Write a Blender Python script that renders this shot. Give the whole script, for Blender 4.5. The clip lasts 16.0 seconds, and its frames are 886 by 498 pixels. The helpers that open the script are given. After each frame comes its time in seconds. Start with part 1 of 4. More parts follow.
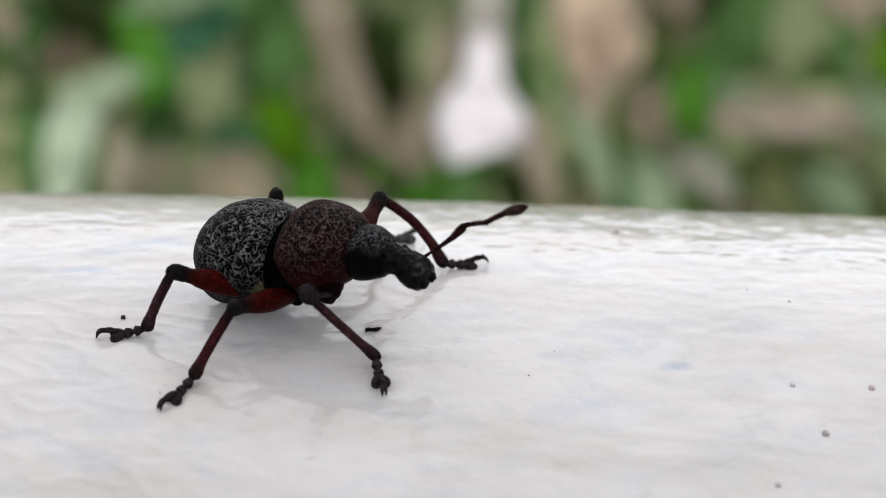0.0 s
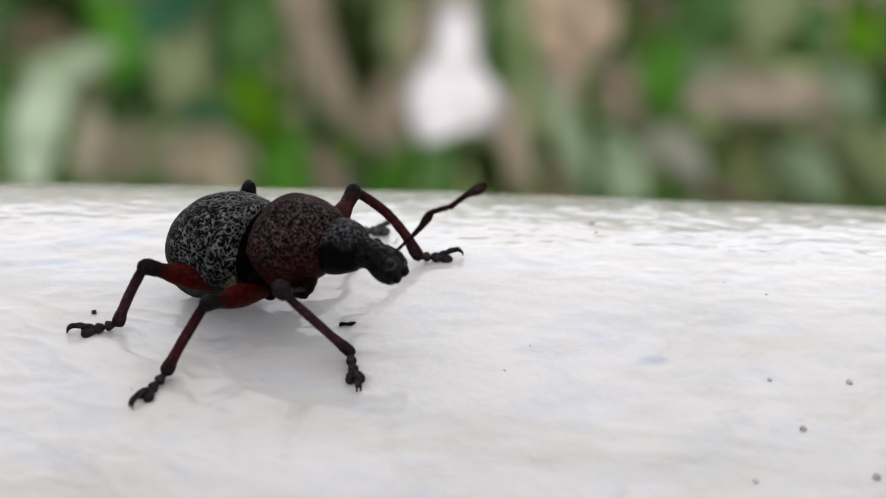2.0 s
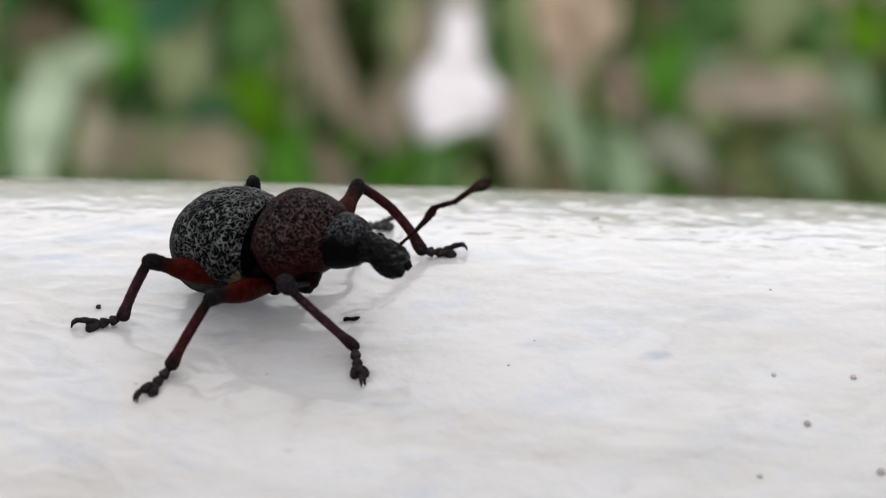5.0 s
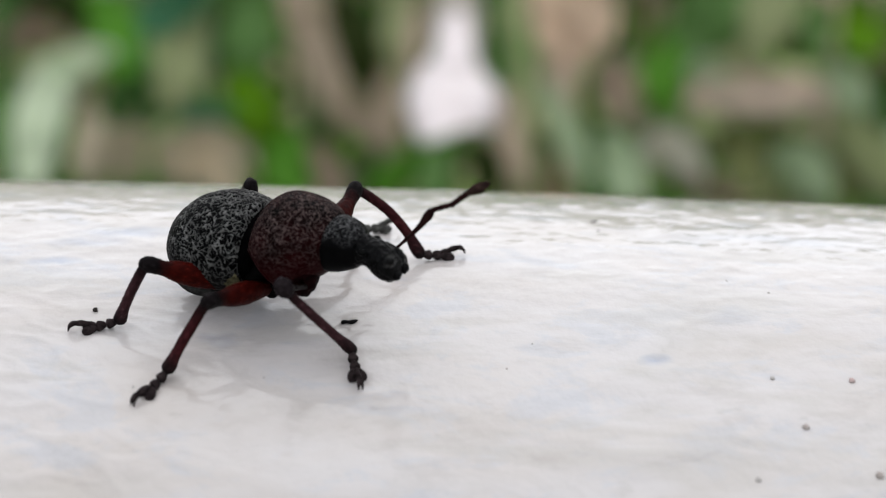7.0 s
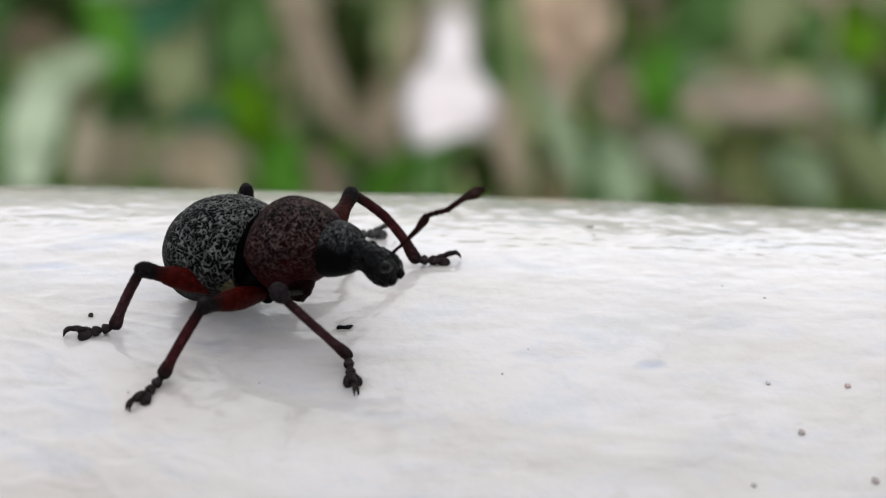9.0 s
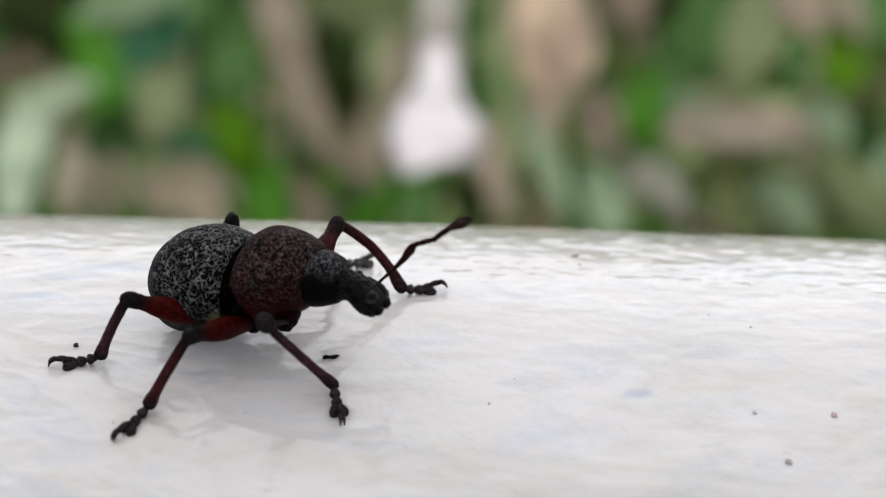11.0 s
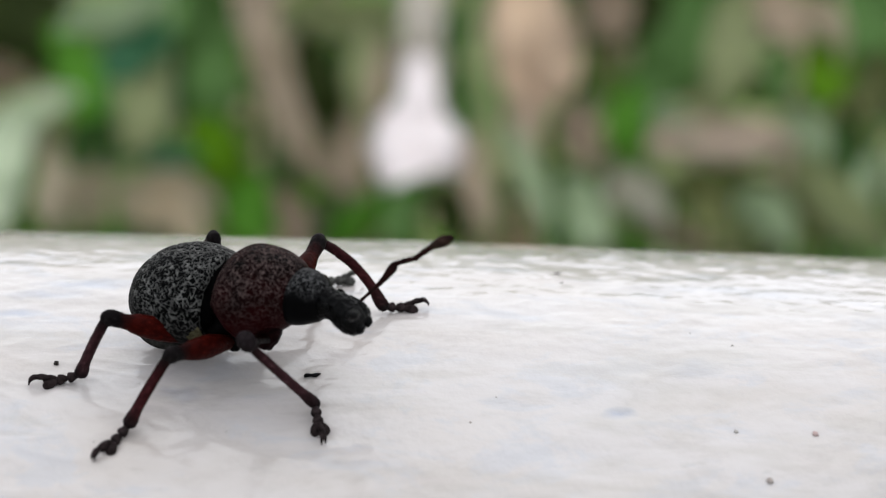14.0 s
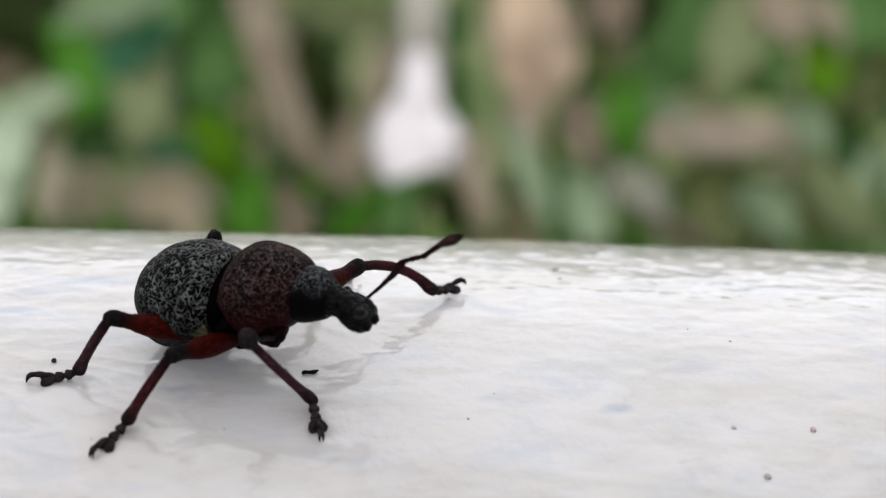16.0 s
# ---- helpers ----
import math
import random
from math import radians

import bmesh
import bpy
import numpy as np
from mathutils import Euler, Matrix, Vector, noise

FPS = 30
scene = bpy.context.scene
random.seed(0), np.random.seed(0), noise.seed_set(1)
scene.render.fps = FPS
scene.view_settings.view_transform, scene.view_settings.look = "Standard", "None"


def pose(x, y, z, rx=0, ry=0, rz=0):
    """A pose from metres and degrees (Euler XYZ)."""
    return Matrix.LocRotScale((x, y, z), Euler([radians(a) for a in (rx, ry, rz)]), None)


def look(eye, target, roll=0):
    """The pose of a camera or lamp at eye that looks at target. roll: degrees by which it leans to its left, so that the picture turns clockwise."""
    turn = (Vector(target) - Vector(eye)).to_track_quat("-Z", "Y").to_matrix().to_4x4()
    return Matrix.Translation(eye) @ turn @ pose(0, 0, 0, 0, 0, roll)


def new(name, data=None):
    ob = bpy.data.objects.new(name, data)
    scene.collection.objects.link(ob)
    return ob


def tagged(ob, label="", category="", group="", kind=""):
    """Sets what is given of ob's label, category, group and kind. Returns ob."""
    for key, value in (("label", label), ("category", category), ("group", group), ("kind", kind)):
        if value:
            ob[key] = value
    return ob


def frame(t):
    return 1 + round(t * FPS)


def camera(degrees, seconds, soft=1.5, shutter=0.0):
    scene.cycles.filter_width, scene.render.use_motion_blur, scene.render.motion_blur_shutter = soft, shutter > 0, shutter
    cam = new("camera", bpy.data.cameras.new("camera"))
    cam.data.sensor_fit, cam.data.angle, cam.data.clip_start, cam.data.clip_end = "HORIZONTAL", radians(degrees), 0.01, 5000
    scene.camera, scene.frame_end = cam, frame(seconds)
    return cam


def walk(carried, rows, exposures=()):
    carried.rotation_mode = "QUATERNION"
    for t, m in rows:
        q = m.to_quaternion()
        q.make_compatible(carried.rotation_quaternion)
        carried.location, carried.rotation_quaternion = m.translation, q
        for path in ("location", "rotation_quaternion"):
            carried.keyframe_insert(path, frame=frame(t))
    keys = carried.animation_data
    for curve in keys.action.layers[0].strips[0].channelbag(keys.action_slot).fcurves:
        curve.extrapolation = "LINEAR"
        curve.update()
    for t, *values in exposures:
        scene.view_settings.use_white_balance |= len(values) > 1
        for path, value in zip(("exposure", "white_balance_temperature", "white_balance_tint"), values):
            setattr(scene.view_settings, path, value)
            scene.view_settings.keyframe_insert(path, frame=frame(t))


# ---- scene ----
cam = camera(28, 16.0, soft=1.05)
cam.data.dof.use_dof = True
cam.data.dof.focus_distance = 0.0932
cam.data.dof.aperture_fstop = 36.0
walk(cam, [
    (0, pose(0.010642, -0.081472, 0.049279, 60.7551, -0.6506, 1.4366)),
    (0.5, pose(0.010590, -0.081150, 0.049363, 60.6954, -0.6863, 1.2467)),
    (1, pose(0.010460, -0.080410, 0.049443, 60.5870, -0.9553, 0.9062)),
    (1.5, pose(0.010391, -0.080337, 0.049447, 60.0136, -1.0050, 0.6833)),
    (2, pose(0.010486, -0.080237, 0.049585, 60.0167, -1.0151, 0.6209)),
    (2.5, pose(0.010436, -0.080310, 0.049471, 60.0872, -1.0233, 0.5924)),
    (3, pose(0.010412, -0.080266, 0.049512, 60.1877, -1.0554, 0.5409)),
    (3.5, pose(0.010467, -0.080307, 0.049491, 60.1887, -1.0215, 0.5819)),
    (4, pose(0.010398, -0.080404, 0.049505, 60.0051, -1.0030, 0.6989)),
    (6.5, pose(0.010391, -0.080149, 0.049434, 59.9191, -1.0454, 0.6942)),
    (7, pose(0.010333, -0.080120, 0.049433, 59.9941, -1.0825, 0.6251)),
    (7.5, pose(0.010300, -0.080123, 0.049435, 59.9946, -1.1048, 0.5915)),
    (8, pose(0.010287, -0.080152, 0.049423, 59.8717, -1.1184, 0.5916)),
    (8.5, pose(0.010319, -0.080094, 0.049439, 59.9279, -1.1120, 0.5715)),
    (9, pose(0.010376, -0.080106, 0.049448, 60.1513, -1.1343, 0.5261)),
    (11.5, pose(0.010311, -0.079972, 0.049527, 61.1099, -1.3847, -0.0037)),
    (12, pose(0.010227, -0.080027, 0.049624, 60.9735, -1.4553, -0.0690)),
    (12.5, pose(0.010434, -0.079749, 0.049728, 61.1513, -1.4915, -0.1382)),
    (13, pose(0.010396, -0.079789, 0.049764, 61.3318, -1.5863, -0.2775)),
    (13.5, pose(0.010396, -0.079750, 0.049708, 61.4168, -1.5791, -0.3200)),
    (14, pose(0.010349, -0.079737, 0.049770, 61.4243, -1.6600, -0.3769)),
    (14.5, pose(0.010432, -0.079849, 0.049731, 61.3945, -1.6869, -0.3876)),
    (15, pose(0.010332, -0.079825, 0.049876, 61.2704, -1.7480, -0.4222)),
    (15.5, pose(0.010047, -0.079951, 0.049686, 61.3271, -1.9169, -0.5639)),
    (16, pose(0.010475, -0.079689, 0.049814, 61.2767, -1.5545, -0.4362)),
], exposures=((0.0, 0.70), (16.0, 0.70)))

# ---- daylight: overcast sky ----
world = bpy.data.worlds.new("overcast_sky")
scene.world = world
world.use_nodes = True
wn, wl = world.node_tree.nodes, world.node_tree.links
sky = wn.new("ShaderNodeTexSky")
sky.sky_type = "NISHITA"
sky.sun_disc = False
sky.sun_elevation = radians(51)
sky.sun_rotation = radians(4)
sky.dust_density = 2.0
sky.ozone_density = 0.5
pale = wn.new("ShaderNodeHueSaturation")
pale.inputs["Saturation"].default_value = 0.12
wl.new(sky.outputs["Color"], pale.inputs["Color"])
veil = wn.new("ShaderNodeMix")
veil.data_type = "RGBA"
veil.inputs[0].default_value = 0.94
veil.inputs[7].default_value = (4.32, 4.55, 4.93, 1)
wl.new(pale.outputs["Color"], veil.inputs[6])
wl.new(veil.outputs[2], wn["Background"].inputs["Color"])
wn["Background"].inputs["Strength"].default_value = 0.15

sun = new("sun", bpy.data.lights.new("sun", "SUN"))
sun.data.energy = 0.9
sun.data.angle = radians(105)
sun.data.color = (1.0, 0.985, 0.97)
sun.matrix_world = look((0.06, 0.8, 1.0), (0, 0, 0))

MM = 0.001


# ---- materials ----
def material(name, rough=0.5, colour=(0.5, 0.5, 0.5), specular=0.5):
    m = bpy.data.materials.new(name)
    m.use_nodes = True
    b = m.node_tree.nodes["Principled BSDF"]
    b.inputs["Roughness"].default_value = rough
    b.inputs["Base Color"].default_value = (*colour, 1)
    b.inputs["Specular IOR Level"].default_value = specular
    return m, m.node_tree.nodes, m.node_tree.links, b


def add_noise(n, l, co, scale, detail=3.0, rough=0.55, stretch=(1, 1, 1), distort=0.0):
    """A noise texture; scale in repeats a metre."""
    mp = n.new("ShaderNodeMapping")
    mp.inputs["Scale"].default_value = stretch
    l.new(co, mp.inputs["Vector"])
    t = n.new("ShaderNodeTexNoise")
    t.inputs["Scale"].default_value = scale
    t.inputs["Detail"].default_value = detail
    t.inputs["Roughness"].default_value = rough
    t.inputs["Distortion"].default_value = distort
    l.new(mp.outputs["Vector"], t.inputs["Vector"])
    return t.outputs["Fac"]


def add_ramp(n, l, fac, stops):
    r = n.new("ShaderNodeValToRGB")
    e = r.color_ramp.elements
    while len(e) < len(stops):
        e.new(0.5)
    for el, (p, c) in zip(e, stops):
        el.position, el.color = p, (*c, 1)
    l.new(fac, r.inputs["Fac"])
    return r.outputs["Color"]


def add_mix(n, l, fac, a, b, blend="MIX"):
    m = n.new("ShaderNodeMix")
    m.data_type, m.blend_type = "RGBA", blend
    for sock, v in ((m.inputs[0], fac), (m.inputs[6], a), (m.inputs[7], b)):
        if isinstance(v, (int, float)):
            sock.default_value = v
        elif isinstance(v, tuple):
            sock.default_value = (*v, 1)
        else:
            l.new(v, sock)
    return m.outputs[2]


def add_math(n, l, op, a, b=0.0):
    m = n.new("ShaderNodeMath")
    m.operation = op
    for sock, v in ((m.inputs[0], a), (m.inputs[1], b)):
        if isinstance(v, (int, float)):
            sock.default_value = v
        else:
            l.new(v, sock)
    return m.outputs[0]


def add_bump(n, l, b, height, strength, distance):
    k = n.new("ShaderNodeBump")
    k.inputs["Strength"].default_value = strength
    k.inputs["Distance"].default_value = distance
    l.new(height, k.inputs["Height"])
    l.new(k.outputs["Normal"], b.inputs["Normal"])
    l.new(k.outputs["Normal"], b.inputs["Coat Normal"])


def coords(n, kind="Object"):
    return n.new("ShaderNodeTexCoord").outputs[kind]


def gloss_paint():
    m, n, l, b = material("white_gloss_paint", 0.08)
    b.inputs["IOR"].default_value = 1.45
    b.inputs["Specular IOR Level"].default_value = 0.24
    b.inputs["Coat Roughness"].default_value = 0.05
    b.inputs["Coat IOR"].default_value = 1.52
    co = coords(n)
    # the gloss is worn dull towards the rail's older end
    sep, worn_end = n.new("ShaderNodeSeparateXYZ"), n.new("ShaderNodeMapRange")
    l.new(co, sep.inputs[0])
    worn_end.inputs["From Min"].default_value, worn_end.inputs["From Max"].default_value = -0.014, 0.004
    worn_end.inputs["To Min"].default_value, worn_end.inputs["To Max"].default_value = 0.28, 0.52
    l.new(add_math(n, l, "ADD", sep.outputs[0], add_math(n, l, "MULTIPLY", add_noise(n, l, co, 140, 4, 0.6), 0.008)), worn_end.inputs["Value"])
    l.new(worn_end.outputs[0], b.inputs["Coat Weight"])
    tone = add_ramp(n, l, add_noise(n, l, co, 130, 4, 0.6, (0.5, 1.2, 1)),
                    [(0.3, (0.465, 0.418, 0.385)), (0.5, (0.492, 0.456, 0.437)), (0.72, (0.508, 0.484, 0.478))])
    blue = add_ramp(n, l, add_noise(n, l, co, 300, 6, 0.7, (0.5, 1.0, 1), 0.4), [(0.53, (0, 0, 0)), (0.60, (0.26, 0.26, 0.26))])
    tone = add_mix(n, l, blue, tone, (0.36, 0.40, 0.47))
    # bluish patches; the fourth paints in the blue reflection of the pit
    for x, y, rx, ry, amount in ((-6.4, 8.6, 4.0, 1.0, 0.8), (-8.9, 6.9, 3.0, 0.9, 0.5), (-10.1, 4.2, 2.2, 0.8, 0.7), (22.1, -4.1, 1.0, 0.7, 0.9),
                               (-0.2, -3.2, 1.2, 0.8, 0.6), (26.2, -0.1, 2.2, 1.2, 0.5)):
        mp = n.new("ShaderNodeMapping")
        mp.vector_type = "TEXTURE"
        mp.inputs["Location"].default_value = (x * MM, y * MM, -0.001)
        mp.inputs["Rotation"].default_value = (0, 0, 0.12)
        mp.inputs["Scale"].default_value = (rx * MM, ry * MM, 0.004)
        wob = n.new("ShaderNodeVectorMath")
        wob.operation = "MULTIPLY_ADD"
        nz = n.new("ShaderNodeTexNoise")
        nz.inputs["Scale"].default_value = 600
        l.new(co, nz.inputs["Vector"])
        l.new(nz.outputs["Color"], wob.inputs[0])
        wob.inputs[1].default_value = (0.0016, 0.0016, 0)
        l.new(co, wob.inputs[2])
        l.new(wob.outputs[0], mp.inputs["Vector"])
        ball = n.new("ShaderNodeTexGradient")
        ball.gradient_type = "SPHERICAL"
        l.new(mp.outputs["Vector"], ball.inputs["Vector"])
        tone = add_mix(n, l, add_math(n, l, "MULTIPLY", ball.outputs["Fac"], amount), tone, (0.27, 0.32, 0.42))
    grime = add_ramp(n, l, add_noise(n, l, co, 900, 3, 0.6, (0.5, 1, 1)), [(0.66, (0, 0, 0)), (0.8, (0.35, 0.35, 0.35))])
    tone = add_mix(n, l, grime, tone, (0.30, 0.275, 0.245))
    beige = add_ramp(n, l, add_noise(n, l, co, 230, 4, 0.6, (0.28, 1.0, 1), 0.5), [(0.48, (0, 0, 0)), (0.60, (0.5, 0.5, 0.5))])
    tone = add_mix(n, l, beige, tone, (0.40, 0.368, 0.332))
    worn = add_ramp(n, l, add_noise(n, l, co, 320, 5, 0.7, (0.6, 1.1, 1), 0.6), [(0.36, (0.90, 0.895, 0.89)), (0.5, (1, 1, 1)), (0.7, (1.03, 1.035, 1.045))])
    tone = add_mix(n, l, 0.8, tone, worn, "MULTIPLY")
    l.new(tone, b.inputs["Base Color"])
    h = add_noise(n, l, co, 1100, 3, 0.5)
    add_bump(n, l, b, h, 0.6, 0.00010)
    r = add_ramp(n, l, add_noise(n, l, co, 500, 3, 0.6), [(0.35, (0.07, 0.07, 0.07)), (0.7, (0.15, 0.15, 0.15))])
    l.new(r, b.inputs["Roughness"])
    return m


def granular_shell(name, pit, ridge, tint, tint_where, tint_below=None):
    """Black chitin with raised pale scales (the mesh's own "scales" layer); tint shows through in blotches, most below a height in millimetres."""
    m, n, l, b = material(name, 0.5, specular=0.015)
    co = coords(n)
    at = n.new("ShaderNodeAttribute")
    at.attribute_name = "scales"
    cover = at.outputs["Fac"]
    blotch = add_noise(n, l, co, 260, 3, 0.6)
    if tint_below:
        sep = n.new("ShaderNodeSeparateXYZ")
        l.new(co, sep.inputs[0])
        low = n.new("ShaderNodeMapRange")
        low.inputs["From Min"].default_value, low.inputs["From Max"].default_value = tint_below[1] * MM, tint_below[0] * MM
        low.inputs["To Min"].default_value, low.inputs["To Max"].default_value = -0.10, 0.16
        l.new(sep.outputs[2], low.inputs["Value"])
        blotch = add_math(n, l, "ADD", blotch, low.outputs[0])
    blotch = add_ramp(n, l, blotch, tint_where)
    under = add_mix(n, l, blotch, pit, tint)
    pale = add_ramp(n, l, add_noise(n, l, co, 2400, 3, 0.6), [(0.3, tuple(c * 0.4 for c in ridge)), (0.7, ridge)])
    worn = add_ramp(n, l, add_noise(n, l, co, 520, 3, 0.6), [(0.3, (0.45, 0.45, 0.45)), (0.62, (1, 1, 1))])
    pale = add_mix(n, l, 1.0, pale, worn, "MULTIPLY")
    pale = add_mix(n, l, add_math(n, l, "MULTIPLY", blotch, 0.85), pale, tuple(0.14 * c + 1.2 * d for c, d in zip(ridge, tint))) if tint_below else pale
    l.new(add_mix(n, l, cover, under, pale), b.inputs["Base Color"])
    l.new(add_ramp(n, l, cover, [(0, (0.34, 0.34, 0.34)), (1, (0.8, 0.8, 0.8))]), b.inputs["Roughness"])
    add_bump(n, l, b, add_noise(n, l, co, 7000, 2, 0.6), 0.35, 0.00003)
    return m


def chitin(name, dark, light, rough=0.45, scale=2600.0, specular=0.012):
    m, n, l, b = material(name, rough, specular=specular)
    co = coords(n)
    f = add_noise(n, l, co, scale, 4, 0.65)
    l.new(add_ramp(n, l, f, [(0.35, dark), (0.75, light)]), b.inputs["Base Color"])
    add_bump(n, l, b, add_noise(n, l, co, scale * 2.2, 3, 0.6), 0.55, 0.00005)
    return m


def banded_chitin(name, length, stops, rough=0.42):
    """Colour runs along the limb, from its root at x = 0."""
    m, n, l, b = material(name, rough, specular=0.02)
    co = coords(n)
    sep = n.new("ShaderNodeSeparateXYZ")
    l.new(co, sep.inputs[0])
    along = add_math(n, l, "DIVIDE", sep.outputs[0], length)
    wob = add_math(n, l, "MULTIPLY", add_math(n, l, "SUBTRACT", add_noise(n, l, co, 900, 3, 0.6), 0.5), 0.25)
    base = add_ramp(n, l, add_math(n, l, "ADD", along, wob), stops)
    spots = add_ramp(n, l, add_noise(n, l, co, 5200, 3, 0.6, (0.5, 1, 1)), [(0.38, (0.45, 0.45, 0.45)), (0.6, (1, 1, 1)), (0.68, (1.8, 2.0, 2.0))])
    l.new(add_mix(n, l, 0.8, base, spots, "MULTIPLY"), b.inputs["Base Color"])
    add_bump(n, l, b, add_noise(n, l, co, 5200, 3, 0.6), 0.6, 0.00005)
    return m


def leafy(name, dark, light, rough=0.5, scale=60.0, island=False):
    m, n, l, b = material(name, rough, specular=0.12)
    co = coords(n)
    f = add_noise(n, l, co, scale, 4, 0.6, (1, 1, 0.35))
    if island:
        g = n.new("ShaderNodeNewGeometry").outputs["Random Per Island"]
        f = add_math(n, l, "ADD", add_math(n, l, "MULTIPLY", f, 0.4), add_math(n, l, "MULTIPLY", g, 0.6))
    l.new(add_ramp(n, l, f, [(0.25, dark), (0.8, light)]), b.inputs["Base Color"])
    add_bump(n, l, b, add_noise(n, l, co, scale * 6, 3, 0.6), 0.3, 0.001)
    tr, mx = n.new("ShaderNodeBsdfTranslucent"), n.new("ShaderNodeMixShader")
    l.new(b.inputs["Base Color"].links[0].from_socket, tr.inputs["Color"])
    mx.inputs[0].default_value = 0.35
    l.new(b.outputs[0], mx.inputs[1])
    l.new(tr.outputs[0], mx.inputs[2])
    l.new(mx.outputs[0], n["Material Output"].inputs["Surface"])
    return m


def soil():
    m, n, l, b = material("soil_and_litter", 0.9)
    co = coords(n)
    base = add_ramp(n, l, add_noise(n, l, co, 9, 5, 0.65),
                    [(0.3, (0.14, 0.19, 0.08)), (0.5, (0.24, 0.26, 0.14)), (0.7, (0.38, 0.33, 0.25))])
    l.new(add_mix(n, l, 0.5, base, add_ramp(n, l, add_noise(n, l, co, 160, 4, 0.7), [(0.3, (0.25, 0.25, 0.22)), (0.7, (1, 1, 1))]), "MULTIPLY"),
          b.inputs["Base Color"])
    add_bump(n, l, b, add_noise(n, l, co, 120, 4, 0.6), 0.8, 0.01)
    return m


PAINT = gloss_paint()
BLACK = (0.001, 0.001, 0.0012)
SHELL = granular_shell("granular_grey_shell", BLACK, (0.188, 0.185, 0.176), (0.0012, 0.0012, 0.0012), [(0.4, (0, 0, 0)), (0.7, (1, 1, 1))])
PRONOTE = granular_shell("granular_maroon_shell", (0.0012, 0.0007, 0.0007), (0.108, 0.08, 0.074), (0.018, 0.0005, 0.0012),
                         [(0.32, (0, 0, 0)), (0.72, (1, 1, 1))], (3.2, 7.4))
HEADCAP = granular_shell("granular_black_head", (0.0022, 0.0022, 0.0024), (0.12, 0.119, 0.119), (0.0012, 0.0011, 0.0012), [(0.4, (0, 0, 0)), (0.7, (1, 1, 1))])
SNOUT = chitin("black_pitted_chitin", (0.0004, 0.0004, 0.0005), (0.0050, 0.0048, 0.005), 0.36, 3600.0, 0.05)
CREASE = chitin("deep_black_chitin", (0.0003, 0.0003, 0.0003), (0.002, 0.002, 0.002), 0.6, 2600.0, 0.004)
DUSTY = chitin("dusty_grey_foot", (0.02, 0.019, 0.018), (0.10, 0.098, 0.09), 0.7)
BELLY = chitin("dusty_dark_belly", (0.008, 0.0078, 0.0075), (0.045, 0.044, 0.041), 0.7)
JOINT = chitin("dull_black_chitin", (0.0005, 0.0005, 0.0005), (0.005, 0.0045, 0.0045), 0.5)
COXA = chitin("dark_maroon_chitin", (0.0012, 0.0006, 0.0007), (0.012, 0.0022, 0.0028), 0.5)
CLAW = chitin("dark_claw_chitin", (0.007, 0.005, 0.005), (0.042, 0.031, 0.031), 0.5)
ANTENNA = chitin("dark_red_brown_chitin", (0.006, 0.0025, 0.0025), (0.024, 0.009, 0.0085), 0.5)
CLUB = chitin("felted_brown_club", (0.012, 0.007, 0.006), (0.045, 0.027, 0.022), 0.8)
EYE = chitin("glossy_black_eye", (0.002, 0.002, 0.002), (0.006, 0.006, 0.006), 0.3, 2600.0, 0.03)
LICHEN = chitin("yellowish_scale_patch", (0.02, 0.018, 0.010), (0.11, 0.098, 0.055), 0.8)
DIRT = chitin("dark_dirt", (0.02, 0.018, 0.016), (0.07, 0.062, 0.055), 0.85)
RUST = chitin("reddish_dirt", (0.38, 0.28, 0.26), (0.48, 0.39, 0.365), 0.85)
BROWN_GRIT = chitin("brownish_grit", (0.26, 0.225, 0.205), (0.44, 0.395, 0.36), 0.85)
GRIT = chitin("grey_grit", (0.34, 0.32, 0.30), (0.50, 0.47, 0.44), 0.8)
GRASS = leafy("green_grass", (0.045, 0.15, 0.015), (0.28, 0.58, 0.07), 0.5, 20, True)
STRAW = leafy("dry_grass", (0.258, 0.192, 0.108), (0.676, 0.567, 0.374), 0.7, 20, True)
GREEN_LEAF = leafy("green_leaf", (0.094, 0.184, 0.05), (0.172, 0.338, 0.092), 0.55, 21)
BRIGHT_LEAF = leafy("bright_green_leaf", (0.087, 0.241, 0.023), (0.16, 0.442, 0.043), 0.55, 21)
VIVID_LEAF = leafy("vivid_yellow_green_leaf", (0.094, 0.214, 0.005), (0.172, 0.393, 0.01), 0.55, 21)
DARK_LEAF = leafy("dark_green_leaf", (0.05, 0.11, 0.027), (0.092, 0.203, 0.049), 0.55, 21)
# near-black green: shade of the gaps between plants is in this colour
GAP_SHADE_LEAF = leafy("gap_shade_leaf", (0.03, 0.044, 0.009), (0.055, 0.08, 0.017), 0.55, 21)
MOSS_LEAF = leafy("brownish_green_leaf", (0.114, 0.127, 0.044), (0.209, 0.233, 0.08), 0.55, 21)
BLUE_LEAF = leafy("blue_green_leaf", (0.067, 0.187, 0.094), (0.123, 0.344, 0.172), 0.55, 21)
SAGE_LEAF = leafy("pale_grey_green_leaf", (0.301, 0.375, 0.228), (0.552, 0.687, 0.417), 0.55, 21)
OLIVE_LEAF = leafy("dull_olive_leaf", (0.248, 0.275, 0.134), (0.454, 0.503, 0.246), 0.55, 21)
PALE_LEAF = leafy("pale_green_leaf", (0.482, 0.562, 0.388), (0.884, 0.97, 0.712), 0.55, 21)
GREY_LEAF = leafy("pale_grey_leaf", (0.455, 0.435, 0.355), (0.835, 0.798, 0.651), 0.55, 21)
TAN_LEAF = leafy("dry_tan_leaf", (0.509, 0.388, 0.275), (0.933, 0.712, 0.503), 0.55, 21)
